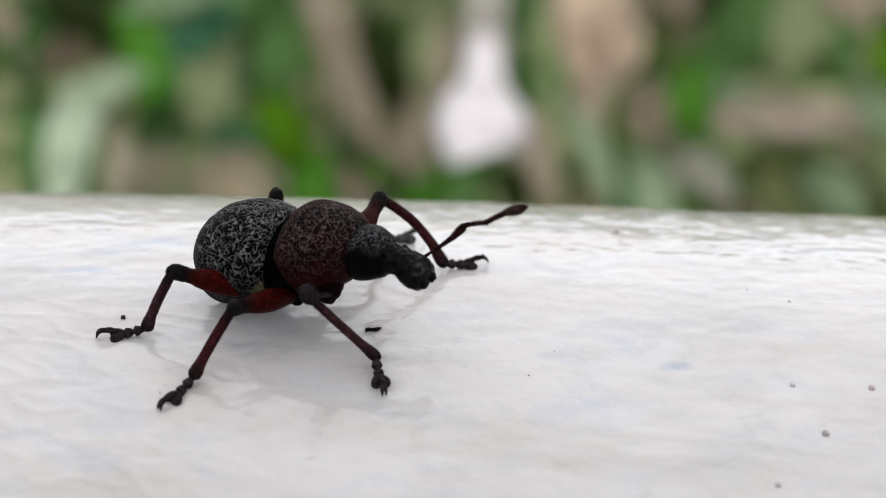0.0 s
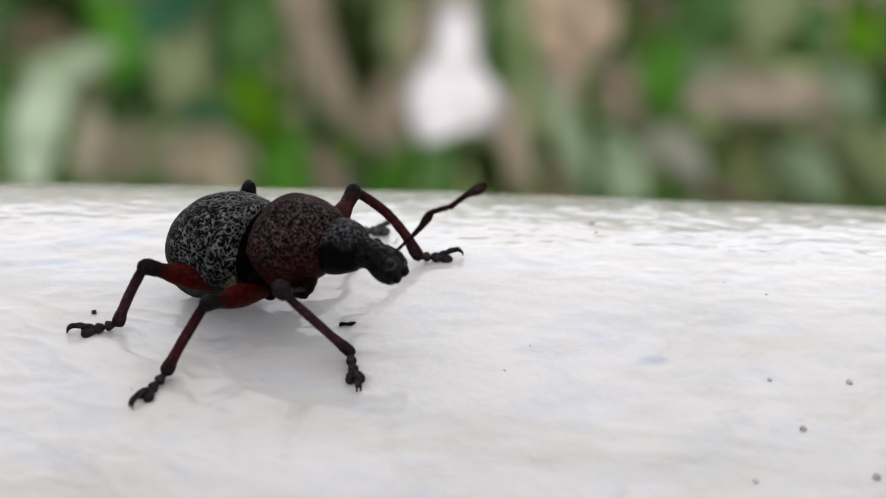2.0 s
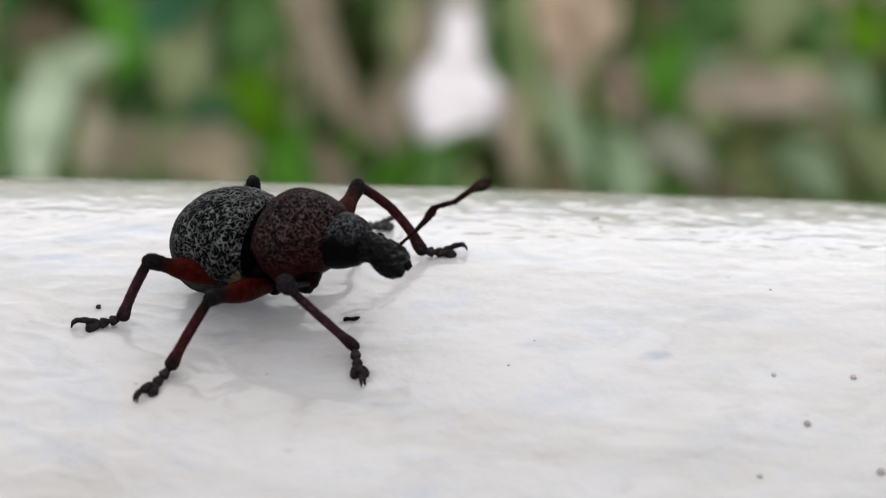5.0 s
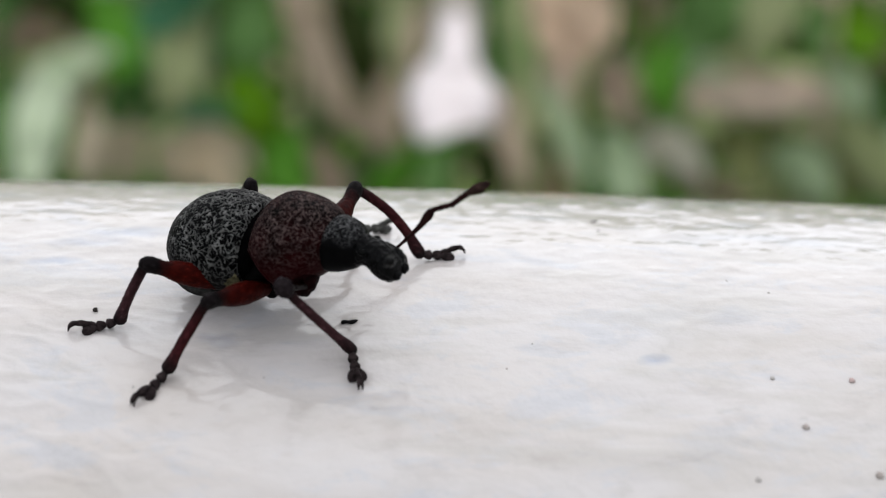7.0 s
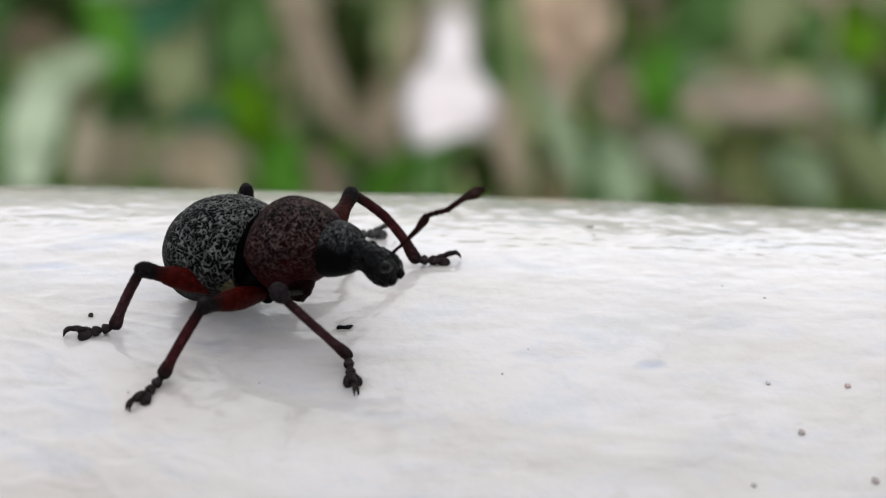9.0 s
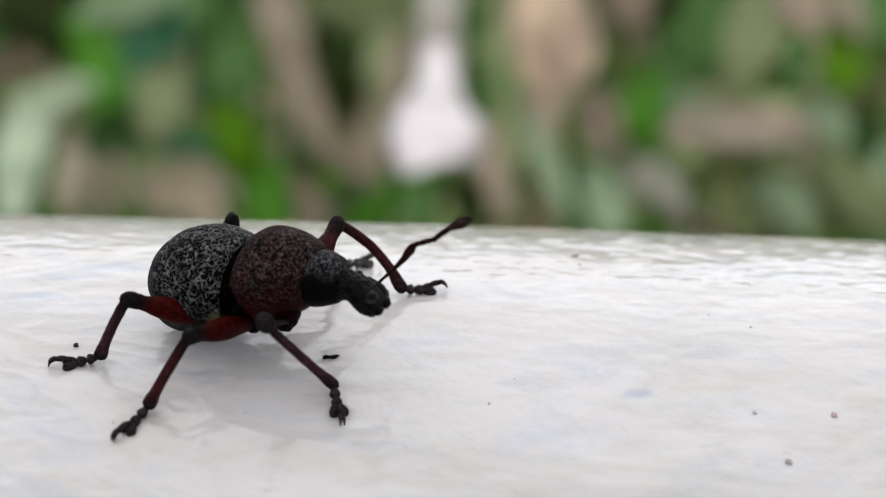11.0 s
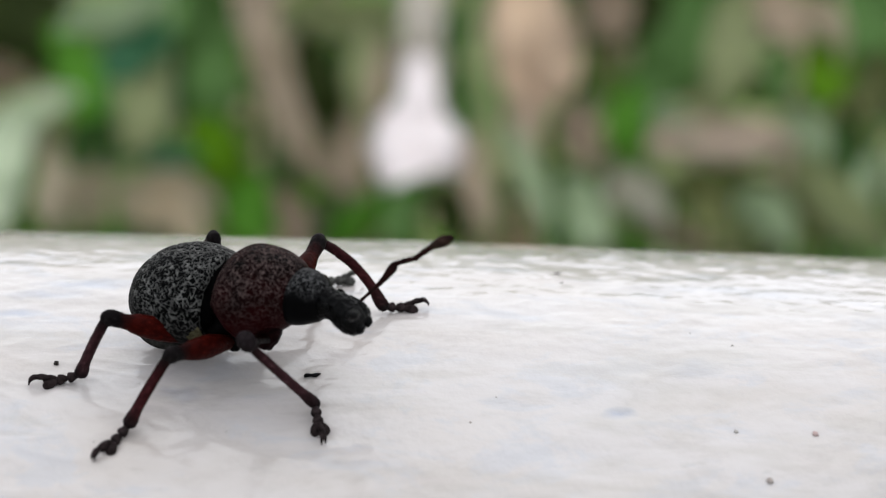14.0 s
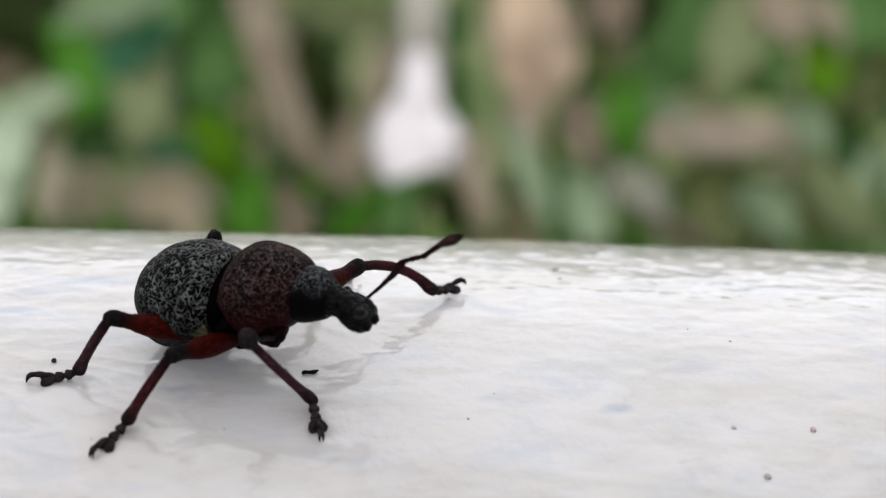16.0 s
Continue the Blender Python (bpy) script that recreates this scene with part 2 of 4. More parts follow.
FAWN_LEAF = leafy("dry_fawn_leaf", (0.388, 0.308, 0.224), (0.712, 0.565, 0.411), 0.55, 21)
UMBER_LEAF = leafy("withered_brown_leaf", (0.228, 0.174, 0.121), (0.417, 0.319, 0.221), 0.55, 21)
DUST_LEAF = leafy("dry_grey_brown_leaf", (0.402, 0.348, 0.248), (0.737, 0.638, 0.454), 0.55, 21)
STRAW_LEAF = leafy("dry_pale_tan_leaf", (0.496, 0.415, 0.301), (0.908, 0.761, 0.552), 0.55, 21)
BROWN_LEAF = leafy("dry_brown_leaf", (0.301, 0.241, 0.171), (0.552, 0.442, 0.313), 0.55, 21)
PINK_LEAF = leafy("dry_pinkish_leaf", (0.522, 0.429, 0.348), (0.958, 0.786, 0.638), 0.55, 21)
# greyer copy of the husk colour, for its dimmer top
DULL_HUSK = leafy("dull_husk_top", (0.455, 0.415, 0.355), (0.835, 0.761, 0.651), 0.55, 21)
WEED = leafy("mixed_weed_leaves", (0.122, 0.307, 0.062), (0.630, 0.580, 0.329), 0.6, 20, True)
WHITE_HUSK = leafy("pale_pinkish_husk", (0.93, 0.85, 0.84), (0.98, 0.92, 0.91), 0.6, 60)
SOIL = soil()


# ---- mesh helpers ----
def part(name, bm, mat, parent, label="", m=None):
    """One mesh object under a thing or a part."""
    me = bpy.data.meshes.new(name)
    bm.to_mesh(me)
    bm.free()
    me.materials.append(mat)
    for p in me.polygons:
        p.use_smooth = True
    ob = new(name, me)
    ob.parent = parent
    if m is not None:
        ob.matrix_basis = m
    if label:
        ob["label"] = label
    return ob


def skin(bm, rings, closed=True):
    """Quads between rings of vertices, with both ends closed."""
    for a, b in zip(rings, rings[1:]):
        k = len(a)
        for i in range(k if closed else k - 1):
            j = (i + 1) % k
            bm.faces.new((a[i], a[j], b[j], b[i]))
    if closed:
        bm.faces.new(list(reversed(rings[0])))
        bm.faces.new(rings[-1])
    return bm


def smooth_rows(rows, steps):
    """Catmull-Rom through rows of numbers."""
    rows = np.array(rows, float)
    ext = np.vstack([2 * rows[0] - rows[1], rows, 2 * rows[-1] - rows[-2]])
    out = []
    for i in range(len(rows) - 1):
        p0, p1, p2, p3 = ext[i:i + 4]
        for k in range(steps):
            u = k / steps
            out.append(0.5 * (2 * p1 + (p2 - p0) * u + (2 * p0 - 5 * p1 + 4 * p2 - p3) * u * u + (3 * p1 - p0 - 3 * p2 + p3) * u ** 3))
    out.append(rows[-1])
    return np.array(out)


def limb(rows, n=14, steps=5, rough=0.0, freq=4.0, flat=1.0):
    """A tapered rod: rows of x, y, z, radius in millimetres. rough: height of its grain."""
    pts = smooth_rows(rows, steps)
    bm = bmesh.new()
    rings = []
    for i, (x, y, z, r) in enumerate(pts):
        d = Vector(pts[min(i + 1, len(pts) - 1)][:3]) - Vector(pts[max(i - 1, 0)][:3])
        q = d.normalized().to_track_quat("X", "Z")
        ring = []
        for k in range(n):
            a = 2 * math.pi * k / n
            v = Vector((x, y, z)) + q @ Vector((0, math.cos(a) * r * flat, math.sin(a) * r))
            if rough:
                v += q @ Vector((0, math.cos(a), math.sin(a))) * rough * noise.noise(v * freq)
            ring.append(bm.verts.new(v * MM))
        rings.append(ring)
    return skin(bm, rings)


def worms(p, fine, off):
    """Cover of the scales at p: short worm-like ridges, 0 in the pits to 1 on the crest."""
    q = p * fine + noise.noise_vector(p * fine * 0.6) * 0.45
    f, g = abs(noise.noise(q + Vector((off, 0, 0)))), abs(noise.noise(q * 1.25 + Vector((0, off + 7, 3))))
    c = max(1.0 - f / 0.19, 0.7 - g / 0.12) - 1.3 * max(0.0, noise.noise(q * 0.9 + Vector((5, 5, off)))) + 0.55 * noise.noise(q * 2.7)
    return min(1.0, max(0.0, c * 1.6))


def shell(rows, n=160, steps=16, grain=0.03, fine=4.2, wave=0.05, keel=0.0, cover=None, bare_shade=None, off=0.0):
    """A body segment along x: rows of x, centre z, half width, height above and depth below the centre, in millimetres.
    cover: worms, raised by grain; the last pair of heights sets where the scales begin, and so paints shade lower down."""
    pts = smooth_rows(rows, steps)
    bm = bmesh.new()
    layer = bm.verts.layers.float.new("scales")
    rings = []
    for x, zc, w, hi, lo in pts:
        ring = []
        w, hi, lo = max(w, 0.02), max(hi, 0.02), max(lo, 0.02)
        for k in range(n):
            a = 2 * math.pi * k / n
            c, s = math.cos(a), math.sin(a)
            v = Vector((x, c * w, zc + s * (hi if s > 0 else lo)))
            out = Vector((0, c, s))
            here = 0.0
            if cover:
                here = cover(v, fine, off)
                # thinning the lower scales puts underside shade into wing cases and pronotum
                if bare_shade:
                    here *= min(1.0, max(0.0, (v.z + 0.5 * noise.noise(v * 1.1) - bare_shade[0]) / (bare_shade[1] - bare_shade[0])))
                v += out * (grain * (here - 0.5) + wave * noise.noise(v * 0.7))
            else:
                f = noise.noise(v * fine) + 0.5 * noise.noise(v * fine * 2.1)
                v += out * (grain * (1 - 2 * abs(f)) + wave * noise.noise(v * 0.7))
            if keel and s > 0:
                v.z -= keel * math.exp(-(v.y / 0.13) ** 2)
            vert = bm.verts.new(v * MM)
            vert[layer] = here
            ring.append(vert)
        rings.append(ring)
    return skin(bm, rings)


def blob(x, y, z, rx, ry, rz, seg=18, rough=0.0, freq=3.0):
    """A rounded lump in millimetres."""
    bm = bmesh.new()
    bmesh.ops.create_uvsphere(bm, u_segments=seg, v_segments=max(6, seg * 2 // 3), radius=1.0)
    for v in bm.verts:
        c = v.co * (1 + rough * noise.noise(v.co * freq + Vector((x, y, z))))
        v.co = Vector((x + c.x * rx, y + c.y * ry, z + c.z * rz)) * MM
    return bm


def aim(at, to, up=(0, 0, 1)):
    """Millimetre places to a pose whose x axis points from at to to, with z near up."""
    x = (Vector(to) - Vector(at)).normalized()
    z = Vector(up)
    z = (z - x * z.dot(x)).normalized()
    y = z.cross(x)
    m = Matrix((x, y, z)).transposed().to_4x4()
    m.translation = Vector(at) * MM
    return m


# ---- the painted rail ----
RAIL_R = 50.0


def rail_z(y):
    """Height of the rail's skin at y, both in millimetres; the crest is at 0."""
    return math.sqrt(RAIL_R ** 2 - y * y) - RAIL_R


def relief(x, a):
    """Brushed, sagging gloss paint: its height in millimetres at x along the rail and a along the girth."""
    p = Vector((x / 8.0, a / 2.9, 0))
    q = Vector((x / 0.95, a / 0.58, 5))
    low = noise.noise(p + Vector((0, 0.35 * noise.noise(q * 0.4), 0)))
    pit = math.exp(-((x - 21.37) / 0.6) ** 2 - ((a + 4.84) / 0.4) ** 2)
    far = min(1.0, max(0.0, (a - 8.5) / 4.0)) * min(1.0, max(0.25, (x + 4.0) / 10.0))
    sag = 0.014 * max(0.0, x - 6.0) * min(1.0, max(0.0, (a - 1.0) / 8.0))
    crease = 1.0 - abs(noise.noise(Vector((x / 2.6 + a / 3.4, a / 1.5, 9)))) * 5.0
    wrinkle = 0.07 * max(0.0, crease) * min(1.0, max(0.0, (4.0 - x) / 6.0)) * min(1.0, max(0.0, (2.0 - a) / 4.0))
    peel = noise.noise(Vector((x / 1.35 + 0.5 * noise.noise(q), a / 0.85, 21)))
    drop = 0.16 * max(0.0, peel - 0.10) * far * min(1.0, max(0.15, (22.5 - a) / 5.0))
    return drop + wrinkle + (0.135 - 0.055 * min(1.0, max(0.0, (a + 5.0) / 8.0))) * low + (0.026 + 0.012 * min(1.0, max(0.0, (a + 1.0) / 4.0)) - 0.024 * far) * peel + 0.010 * noise.noise(q) + 0.004 * noise.noise(q * 2.3) - sag - 0.12 * pit


def build_rail():
    """A round rail; the stretch near the insect is finely meshed with the relief of its paint."""
    bm = bmesh.new()
    fine_x = np.linspace(-30, 50, 420)
    coarse_l, coarse_r = np.linspace(-900, -31, 24), np.linspace(51, 900, 24)
    fine_a = np.radians(np.linspace(-32, 40, 400))
    rest_a = np.radians(np.linspace(41, 327, 60))
    angles = np.concatenate([fine_a, rest_a])
    rings = []
    for x in np.concatenate([coarse_l, fine_x, coarse_r]):
        ring = []
        for a in angles:
            near = -0.56 < a < 0.7 and -31 < x < 51
            fade = min(1.0, (0.7 - a) * 10, (a + 0.56) * 10, (x + 31) / 4, (51 - x) / 4) if near else 0.0
            r = RAIL_R + fade * relief(x, a * RAIL_R) if near else RAIL_R
            ring.append(bm.verts.new((x * MM, r * math.sin(a) * MM, (r * math.cos(a) - RAIL_R) * MM)))
        rings.append(ring)
    skin(bm, rings)
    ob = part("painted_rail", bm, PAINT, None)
    for x in (-0.84, 0.84):
        part("post", limb([(0, 0, -60, 34), (0, 0, -300, 34), (0, 0, -600, 34), (0, 0, -900, 34)], 24, 3), PAINT, ob, "", pose(x, 0, 0))
    return tagged(ob, "round rail under thick white gloss paint, wavy and speckled", "rail", kind="structure")


build_rail()

# ---- the weevil ----
BODY = pose(-0.00112, 0.00028, 0.0, 0, 0, -27)
weevil = new("weevil")
weevil.matrix_basis = BODY
tagged(weevil, "black granular weevil with maroon pronotum and red thighs on white rail", "weevil")

def slant(bm, x0, x1, z0, k):
    """Pull what lies below z0 forwards, growing from x0 to x1 (millimetres)."""
    for v in bm.verts:
        u = min(1.0, max(0.0, (v.co.x / MM - x0) / (x1 - x0)))
        v.co.x += u * k * max(0.0, z0 * MM - v.co.z)
    return bm


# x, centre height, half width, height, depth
# grey net fades downwards here: shade of the underside painted into the cover
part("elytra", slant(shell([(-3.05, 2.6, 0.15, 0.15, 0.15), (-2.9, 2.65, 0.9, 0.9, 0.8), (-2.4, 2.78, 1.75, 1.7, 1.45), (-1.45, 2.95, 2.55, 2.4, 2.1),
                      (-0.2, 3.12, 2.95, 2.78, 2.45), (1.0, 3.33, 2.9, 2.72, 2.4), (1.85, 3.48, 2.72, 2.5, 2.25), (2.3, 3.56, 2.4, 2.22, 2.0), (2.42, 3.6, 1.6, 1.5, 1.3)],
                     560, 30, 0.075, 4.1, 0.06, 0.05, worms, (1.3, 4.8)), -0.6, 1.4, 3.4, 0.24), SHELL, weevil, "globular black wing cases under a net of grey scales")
part("waist", shell([(1.2, 3.3, 1.7, 1.7, 1.7), (1.8, 3.35, 2.2, 2.0, 2.1), (2.4, 3.5, 2.25, 2.15, 2.15), (2.9, 3.8, 2.0, 2.0, 1.9)], 60, 6, 0.02), CREASE, weevil)
# scales stop above the maroon lower part, which also paints in its shade
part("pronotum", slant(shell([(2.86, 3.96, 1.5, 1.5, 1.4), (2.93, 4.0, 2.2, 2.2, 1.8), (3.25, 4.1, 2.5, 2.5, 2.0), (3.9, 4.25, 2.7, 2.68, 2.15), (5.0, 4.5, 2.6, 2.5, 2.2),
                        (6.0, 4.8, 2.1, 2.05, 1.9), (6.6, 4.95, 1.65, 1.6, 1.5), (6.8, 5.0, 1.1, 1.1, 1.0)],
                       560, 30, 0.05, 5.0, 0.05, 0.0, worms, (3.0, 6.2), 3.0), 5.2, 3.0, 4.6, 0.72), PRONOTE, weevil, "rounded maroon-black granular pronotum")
part("sternum", shell([(-1.2, 2.0, 0.8, 0.6, 0.6), (0.5, 2.2, 1.9, 1.0, 1.1), (2.6, 2.7, 2.0, 1.2, 1.2), (3.6, 3.1, 1.8, 1.0, 0.9), (4.6, 3.6, 1.5, 0.8, 0.6), (6.0, 3.8, 0.8, 0.6, 0.4)], 60, 8, 0.03), JOINT, weevil)
part("belly", shell([(-3.0, 2.2, 0.3, 0.3, 0.3), (-2.2, 1.6, 1.7, 0.8, 0.9), (-0.5, 1.3, 2.3, 0.9, 0.98), (1.2, 1.7, 2.0, 0.9, 0.9), (2.4, 2.2, 1.3, 0.8, 0.8)], 60, 8, 0.02), BELLY, weevil, "dusty grey belly")
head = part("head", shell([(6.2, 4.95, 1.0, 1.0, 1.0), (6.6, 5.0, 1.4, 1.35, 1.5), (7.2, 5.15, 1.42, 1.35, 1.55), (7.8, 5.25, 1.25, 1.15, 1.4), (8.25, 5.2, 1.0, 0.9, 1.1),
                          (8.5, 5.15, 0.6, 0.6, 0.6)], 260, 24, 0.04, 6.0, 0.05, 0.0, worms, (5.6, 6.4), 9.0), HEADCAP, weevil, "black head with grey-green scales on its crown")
snout = part("rostrum", shell([(7.8, 5.2, 0.7, 0.7, 0.7), (8.3, 5.2, 0.84, 0.76, 0.82), (8.85, 5.15, 0.70, 0.62, 0.70), (9.45, 4.98, 0.80, 0.68, 1.02),
                               (10.05, 4.8, 0.92, 0.64, 0.96), (10.42, 4.65, 0.78, 0.48, 0.66), (10.55, 4.58, 0.4, 0.3, 0.3)], 140, 18, 0.075, 2.6, 0.16), SNOUT, weevil,
             "short stout black snout")
for s in (1, -1):
    part("eye", blob(8.75, s * 0.80, 5.40, 0.24, 0.14, 0.18, 16), EYE, head)
    part("mandible", blob(10.5, s * 0.38, 4.42, 0.27, 0.29, 0.28, 14, 0.35), SNOUT, snout)
    part("scrobe", blob(9.6, s * 0.78, 5.05, 0.26, 0.12, 0.2, 14, 0.15), JOINT, snout)
part("scale_patch", blob(2.05, -2.40, 2.68, 0.46, 0.20, 0.44, 24, 0.7, 3.0), LICHEN, weevil, "small yellowish patch")


def antenna(base, elbow, mid, club0, tip, mat):
    """Elbowed antenna: a scape that thickens outwards, a thin funicle and a spindle club; posed by its scape."""
    base, elbow, mid, club0, tip = [Vector(p) for p in (base, elbow, mid, club0, tip)]
    m = aim(base, elbow)
    inv = m.inverted()

    def loc(p):
        return (inv @ (p * MM)) / MM

    e, f, c, t = loc(elbow), loc(mid), loc(club0), loc(tip)
    scape = part("scape", limb([(0, 0, 0, 0.085), (e.x * 0.35, 0.0, -0.08, 0.10), (e.x * 0.65, 0, -0.10, 0.16), (e.x * 0.88, 0, -0.04, 0.23), (e.x, 0, 0, 0.15)], 12, 5, 0.03), mat, weevil,
                 "dark red-brown antenna, thickening to its elbow", m)
    joints = []
    for i in range(15):
        u = i / 14
        p = e.lerp(f, u * 2) if u < 0.5 else f.lerp(c, u * 2 - 1)
        joints.append((*p, 0.105 + 0.03 * u + (0.03 if i % 2 else 0)))
    part("funicle", limb(joints, 10, 3, 0.02), mat, scape)
    part("club", limb([(*c, 0.14), (*c.lerp(t, 0.2), 0.22), (*c.lerp(t, 0.5), 0.28), (*c.lerp(t, 0.8), 0.22), (*t, 0.05)], 14, 5, 0.03), CLUB if mat is ANTENNA else mat, scape, "felted brown club")
    return scape, m


far_antenna, FAR_ANT = antenna((9.85, 0.8, 5.2), (11.61, 1.2, 7.63), (12.6, 1.35, 8.13), (13.42, 1.4, 8.95), (14.5, 1.6, 9.72), ANTENNA)
NEAR_ROOT, TO_SIDE = Vector((10.0, -0.68, 5.15)), Vector((0.49, -0.70, 0.52))
near_antenna, NEAR_ANT = antenna(NEAR_ROOT, NEAR_ROOT + TO_SIDE * 1.6, NEAR_ROOT + TO_SIDE * 2.2 + Vector((0.05, 0, 0.05)), NEAR_ROOT + TO_SIDE * 2.7, NEAR_ROOT + TO_SIDE * 3.6, SNOUT)

# leg joints in millimetres in the weevil's space: hip, knee, ankle, where the foot points
LEGS = {
    "near_hind": ((1.2, -1.5, 1.7), (-1.42, -4.82, 3.89), (-2.91, -5.41, 0.42), (-4.35, -6.47, 0.15)),
    "near_middle": ((3.7, -1.3, 2.15), (2.86, -5.74, 3.45), (1.52, -7.48, 0.05), (1.28, -9.18, -0.45)),
    "near_front": ((5.75, -0.9, 2.75), (6.44, -4.43, 4.60), (8.70, -1.75, 0.25), (9.71, -2.94, -0.20)),
    "far_hind": ((1.2, 1.5, 1.7), (-0.52, 3.44, 4.88), (-4.0, 6.6, 0.35), (-5.6, 7.8, 0.0)),
    "far_middle": ((2.8, 1.6, 1.9), (3.70, 5.85, 2.36), (2.55, 9.75, -0.12), (3.4, 11.2, -0.35)),
    "far_front": ((5.3, 0.8, 3.3), (4.22, 6.50, 4.44), (7.15, 8.41, 0.25), (8.51, 9.9, -0.05)),
}


def lengths(leg):
    hip, knee, ankle, _ = [Vector(p) for p in LEGS[leg]]
    return (knee - hip).length, (ankle - knee).length


def build_leg(leg):
    """Hip lump, clubbed thigh, slim shin that flares at the end, and a foot of four lobes with two hooked claws."""
    hip, knee, ankle, toe = LEGS[leg]
    a, b = lengths(leg)
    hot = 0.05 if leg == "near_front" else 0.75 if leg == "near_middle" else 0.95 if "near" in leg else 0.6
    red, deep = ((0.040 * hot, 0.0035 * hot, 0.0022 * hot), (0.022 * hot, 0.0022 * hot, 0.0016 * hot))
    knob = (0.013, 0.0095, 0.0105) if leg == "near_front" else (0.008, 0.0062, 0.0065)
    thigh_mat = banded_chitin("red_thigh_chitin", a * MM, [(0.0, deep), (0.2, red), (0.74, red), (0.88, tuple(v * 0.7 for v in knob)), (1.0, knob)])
    dusty = leg in ("near_front", "near_hind")
    shin_mid = (0.040, 0.0165, 0.019) if dusty else (0.040, 0.0095, 0.011)
    shin_mat = banded_chitin("dark_red_shin_chitin", b * MM,
                             [(0.0, (0.007, 0.005, 0.005)), (0.25, tuple(v * 0.75 for v in shin_mid)), (0.7, shin_mid), (1.0, (0.011, 0.008, 0.008))])
    if leg == "near_front":
        part("coxa", blob(5.35, -1.05, 3.55, 1.02, 0.95, 1.45, 40, 0.10), COXA, weevil, "dark maroon hip cone")
    else:
        part("coxa", blob(hip[0], hip[1], hip[2], 0.52, 0.43, 0.56, 18, 0.12), JOINT, weevil)
    fat = 0.24 if leg == "near_front" else 0.62
    k = 0.52 if leg == "near_front" else 0.44
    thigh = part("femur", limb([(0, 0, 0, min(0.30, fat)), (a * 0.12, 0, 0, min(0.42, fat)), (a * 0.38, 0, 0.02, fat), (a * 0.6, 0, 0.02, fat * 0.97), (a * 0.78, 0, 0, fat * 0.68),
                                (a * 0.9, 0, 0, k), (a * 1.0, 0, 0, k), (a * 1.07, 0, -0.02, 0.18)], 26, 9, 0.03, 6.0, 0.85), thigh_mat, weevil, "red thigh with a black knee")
    bow = 0.60 if leg == "far_front" else 0.08
    c = {"far_front": 0.82, "near_front": 0.72}.get(leg, 0.82)
    shin = part("tibia", limb([(-0.12, 0, 0, 0.16), (0.12, 0, 0, 0.30 * c), (b * 0.22, 0, bow * 0.6, 0.33 * c), (b * 0.5, 0, bow, 0.33 * c), (b * 0.78, 0, bow * 0.7, 0.34 * c),
                               (b * 0.93, 0, bow * 0.15, 0.43 * c), (b * 1.0, 0, 0, 0.42 * c), (b * 1.04, 0, 0, 0.22)], 22, 9, 0.018, 8.0), shin_mat, weevil, "slim dark reddish shin")
    sole = DUSTY if leg == "far_middle" else CLAW
    foot = part("tarsus", limb([(0.0, 0, 0.0, 0.10), (0.2, 0, -0.04, 0.16), (0.5, 0, -0.1, 0.27), (0.64, 0, -0.1, 0.25), (0.72, 0, -0.1, 0.09)], 14, 4, 0.02), sole, weevil, "dark foot of rounded lobes")
    part("tarsal_segment", limb([(0.70, 0, -0.1, 0.09), (0.82, 0, -0.12, 0.19), (1.05, 0, -0.13, 0.28), (1.18, 0, -0.13, 0.24), (1.26, 0, -0.12, 0.09)], 14, 4, 0.02), sole, foot)
    part("claw_segment", limb([(1.30, 0, -0.02, 0.10), (1.62, 0, 0.13, 0.13), (1.95, 0, 0.24, 0.17), (2.15, 0, 0.27, 0.13)], 12, 4, 0.02), sole, foot)
    for s in (1, -1):
        part("lobe", limb([(1.22, s * 0.07, -0.12, 0.10), (1.40, s * 0.16, -0.14, 0.21), (1.68, s * 0.24, -0.15, 0.26), (1.86, s * 0.26, -0.15, 0.21), (1.96, s * 0.26, -0.15, 0.08)], 12, 4, 0.02), sole, foot)
        part("claw", limb([(2.08, s * 0.05, 0.27, 0.10), (2.32, s * 0.07, 0.31, 0.11), (2.54, s * 0.09, 0.20, 0.08), (2.66, s * 0.10, -0.02, 0.03)], 10, 5), sole, foot)
    return thigh, shin, foot


LEG_PARTS = {leg: build_leg(leg) for leg in LEGS}

# ---- dirt on the rail ----


def speck(name, x, y, r, mat, label, h=0.5, stretch=1.0):
    bm = blob(0, 0, 0, r * stretch, r, r * h, 12, 0.6, 1.7)
    ob = part(name, bm, mat, None, "", pose(x * MM, y * MM, (rail_z(y) + relief(x, RAIL_R * math.asin(y / RAIL_R)) + r * h * 0.3) * MM, -math.degrees(math.asin(y / RAIL_R)), 0, 20))
    return tagged(ob, label, "dirt speck", "specks on the rail")


speck("dirt_speck", 26.99, -6.06, 0.12, GRIT, "tiny grey grit speck stuck in white paint")
speck("dirt_speck", 30.97, -6.13, 0.16, RUST, "tiny reddish dirt speck on white paint")
speck("dirt_speck", 28.18, -9.48, 0.17, BROWN_GRIT, "small brownish dirt speck on white paint")
speck("dirt_speck", 31.24, -12.48, 0.19, BROWN_GRIT, "small brownish dirt speck on white paint")
speck("dirt_speck", 25.48, -12.72, 0.13, GRIT, "tiny grey grit speck stuck in white paint")
speck("dirt_speck", 13.67, -5.8, 0.06, BROWN_GRIT, "pinhead brownish dirt speck on white paint")
speck("dirt_speck", -7.70, -1.7, 0.14, DIRT, "tiny dark crumb beside the weevil's hind foot", 0.9)
speck("dirt_speck", 19.20, 11.9, 0.09, DIRT, "small dark dirt speck on white paint", 0.4, 3.2)
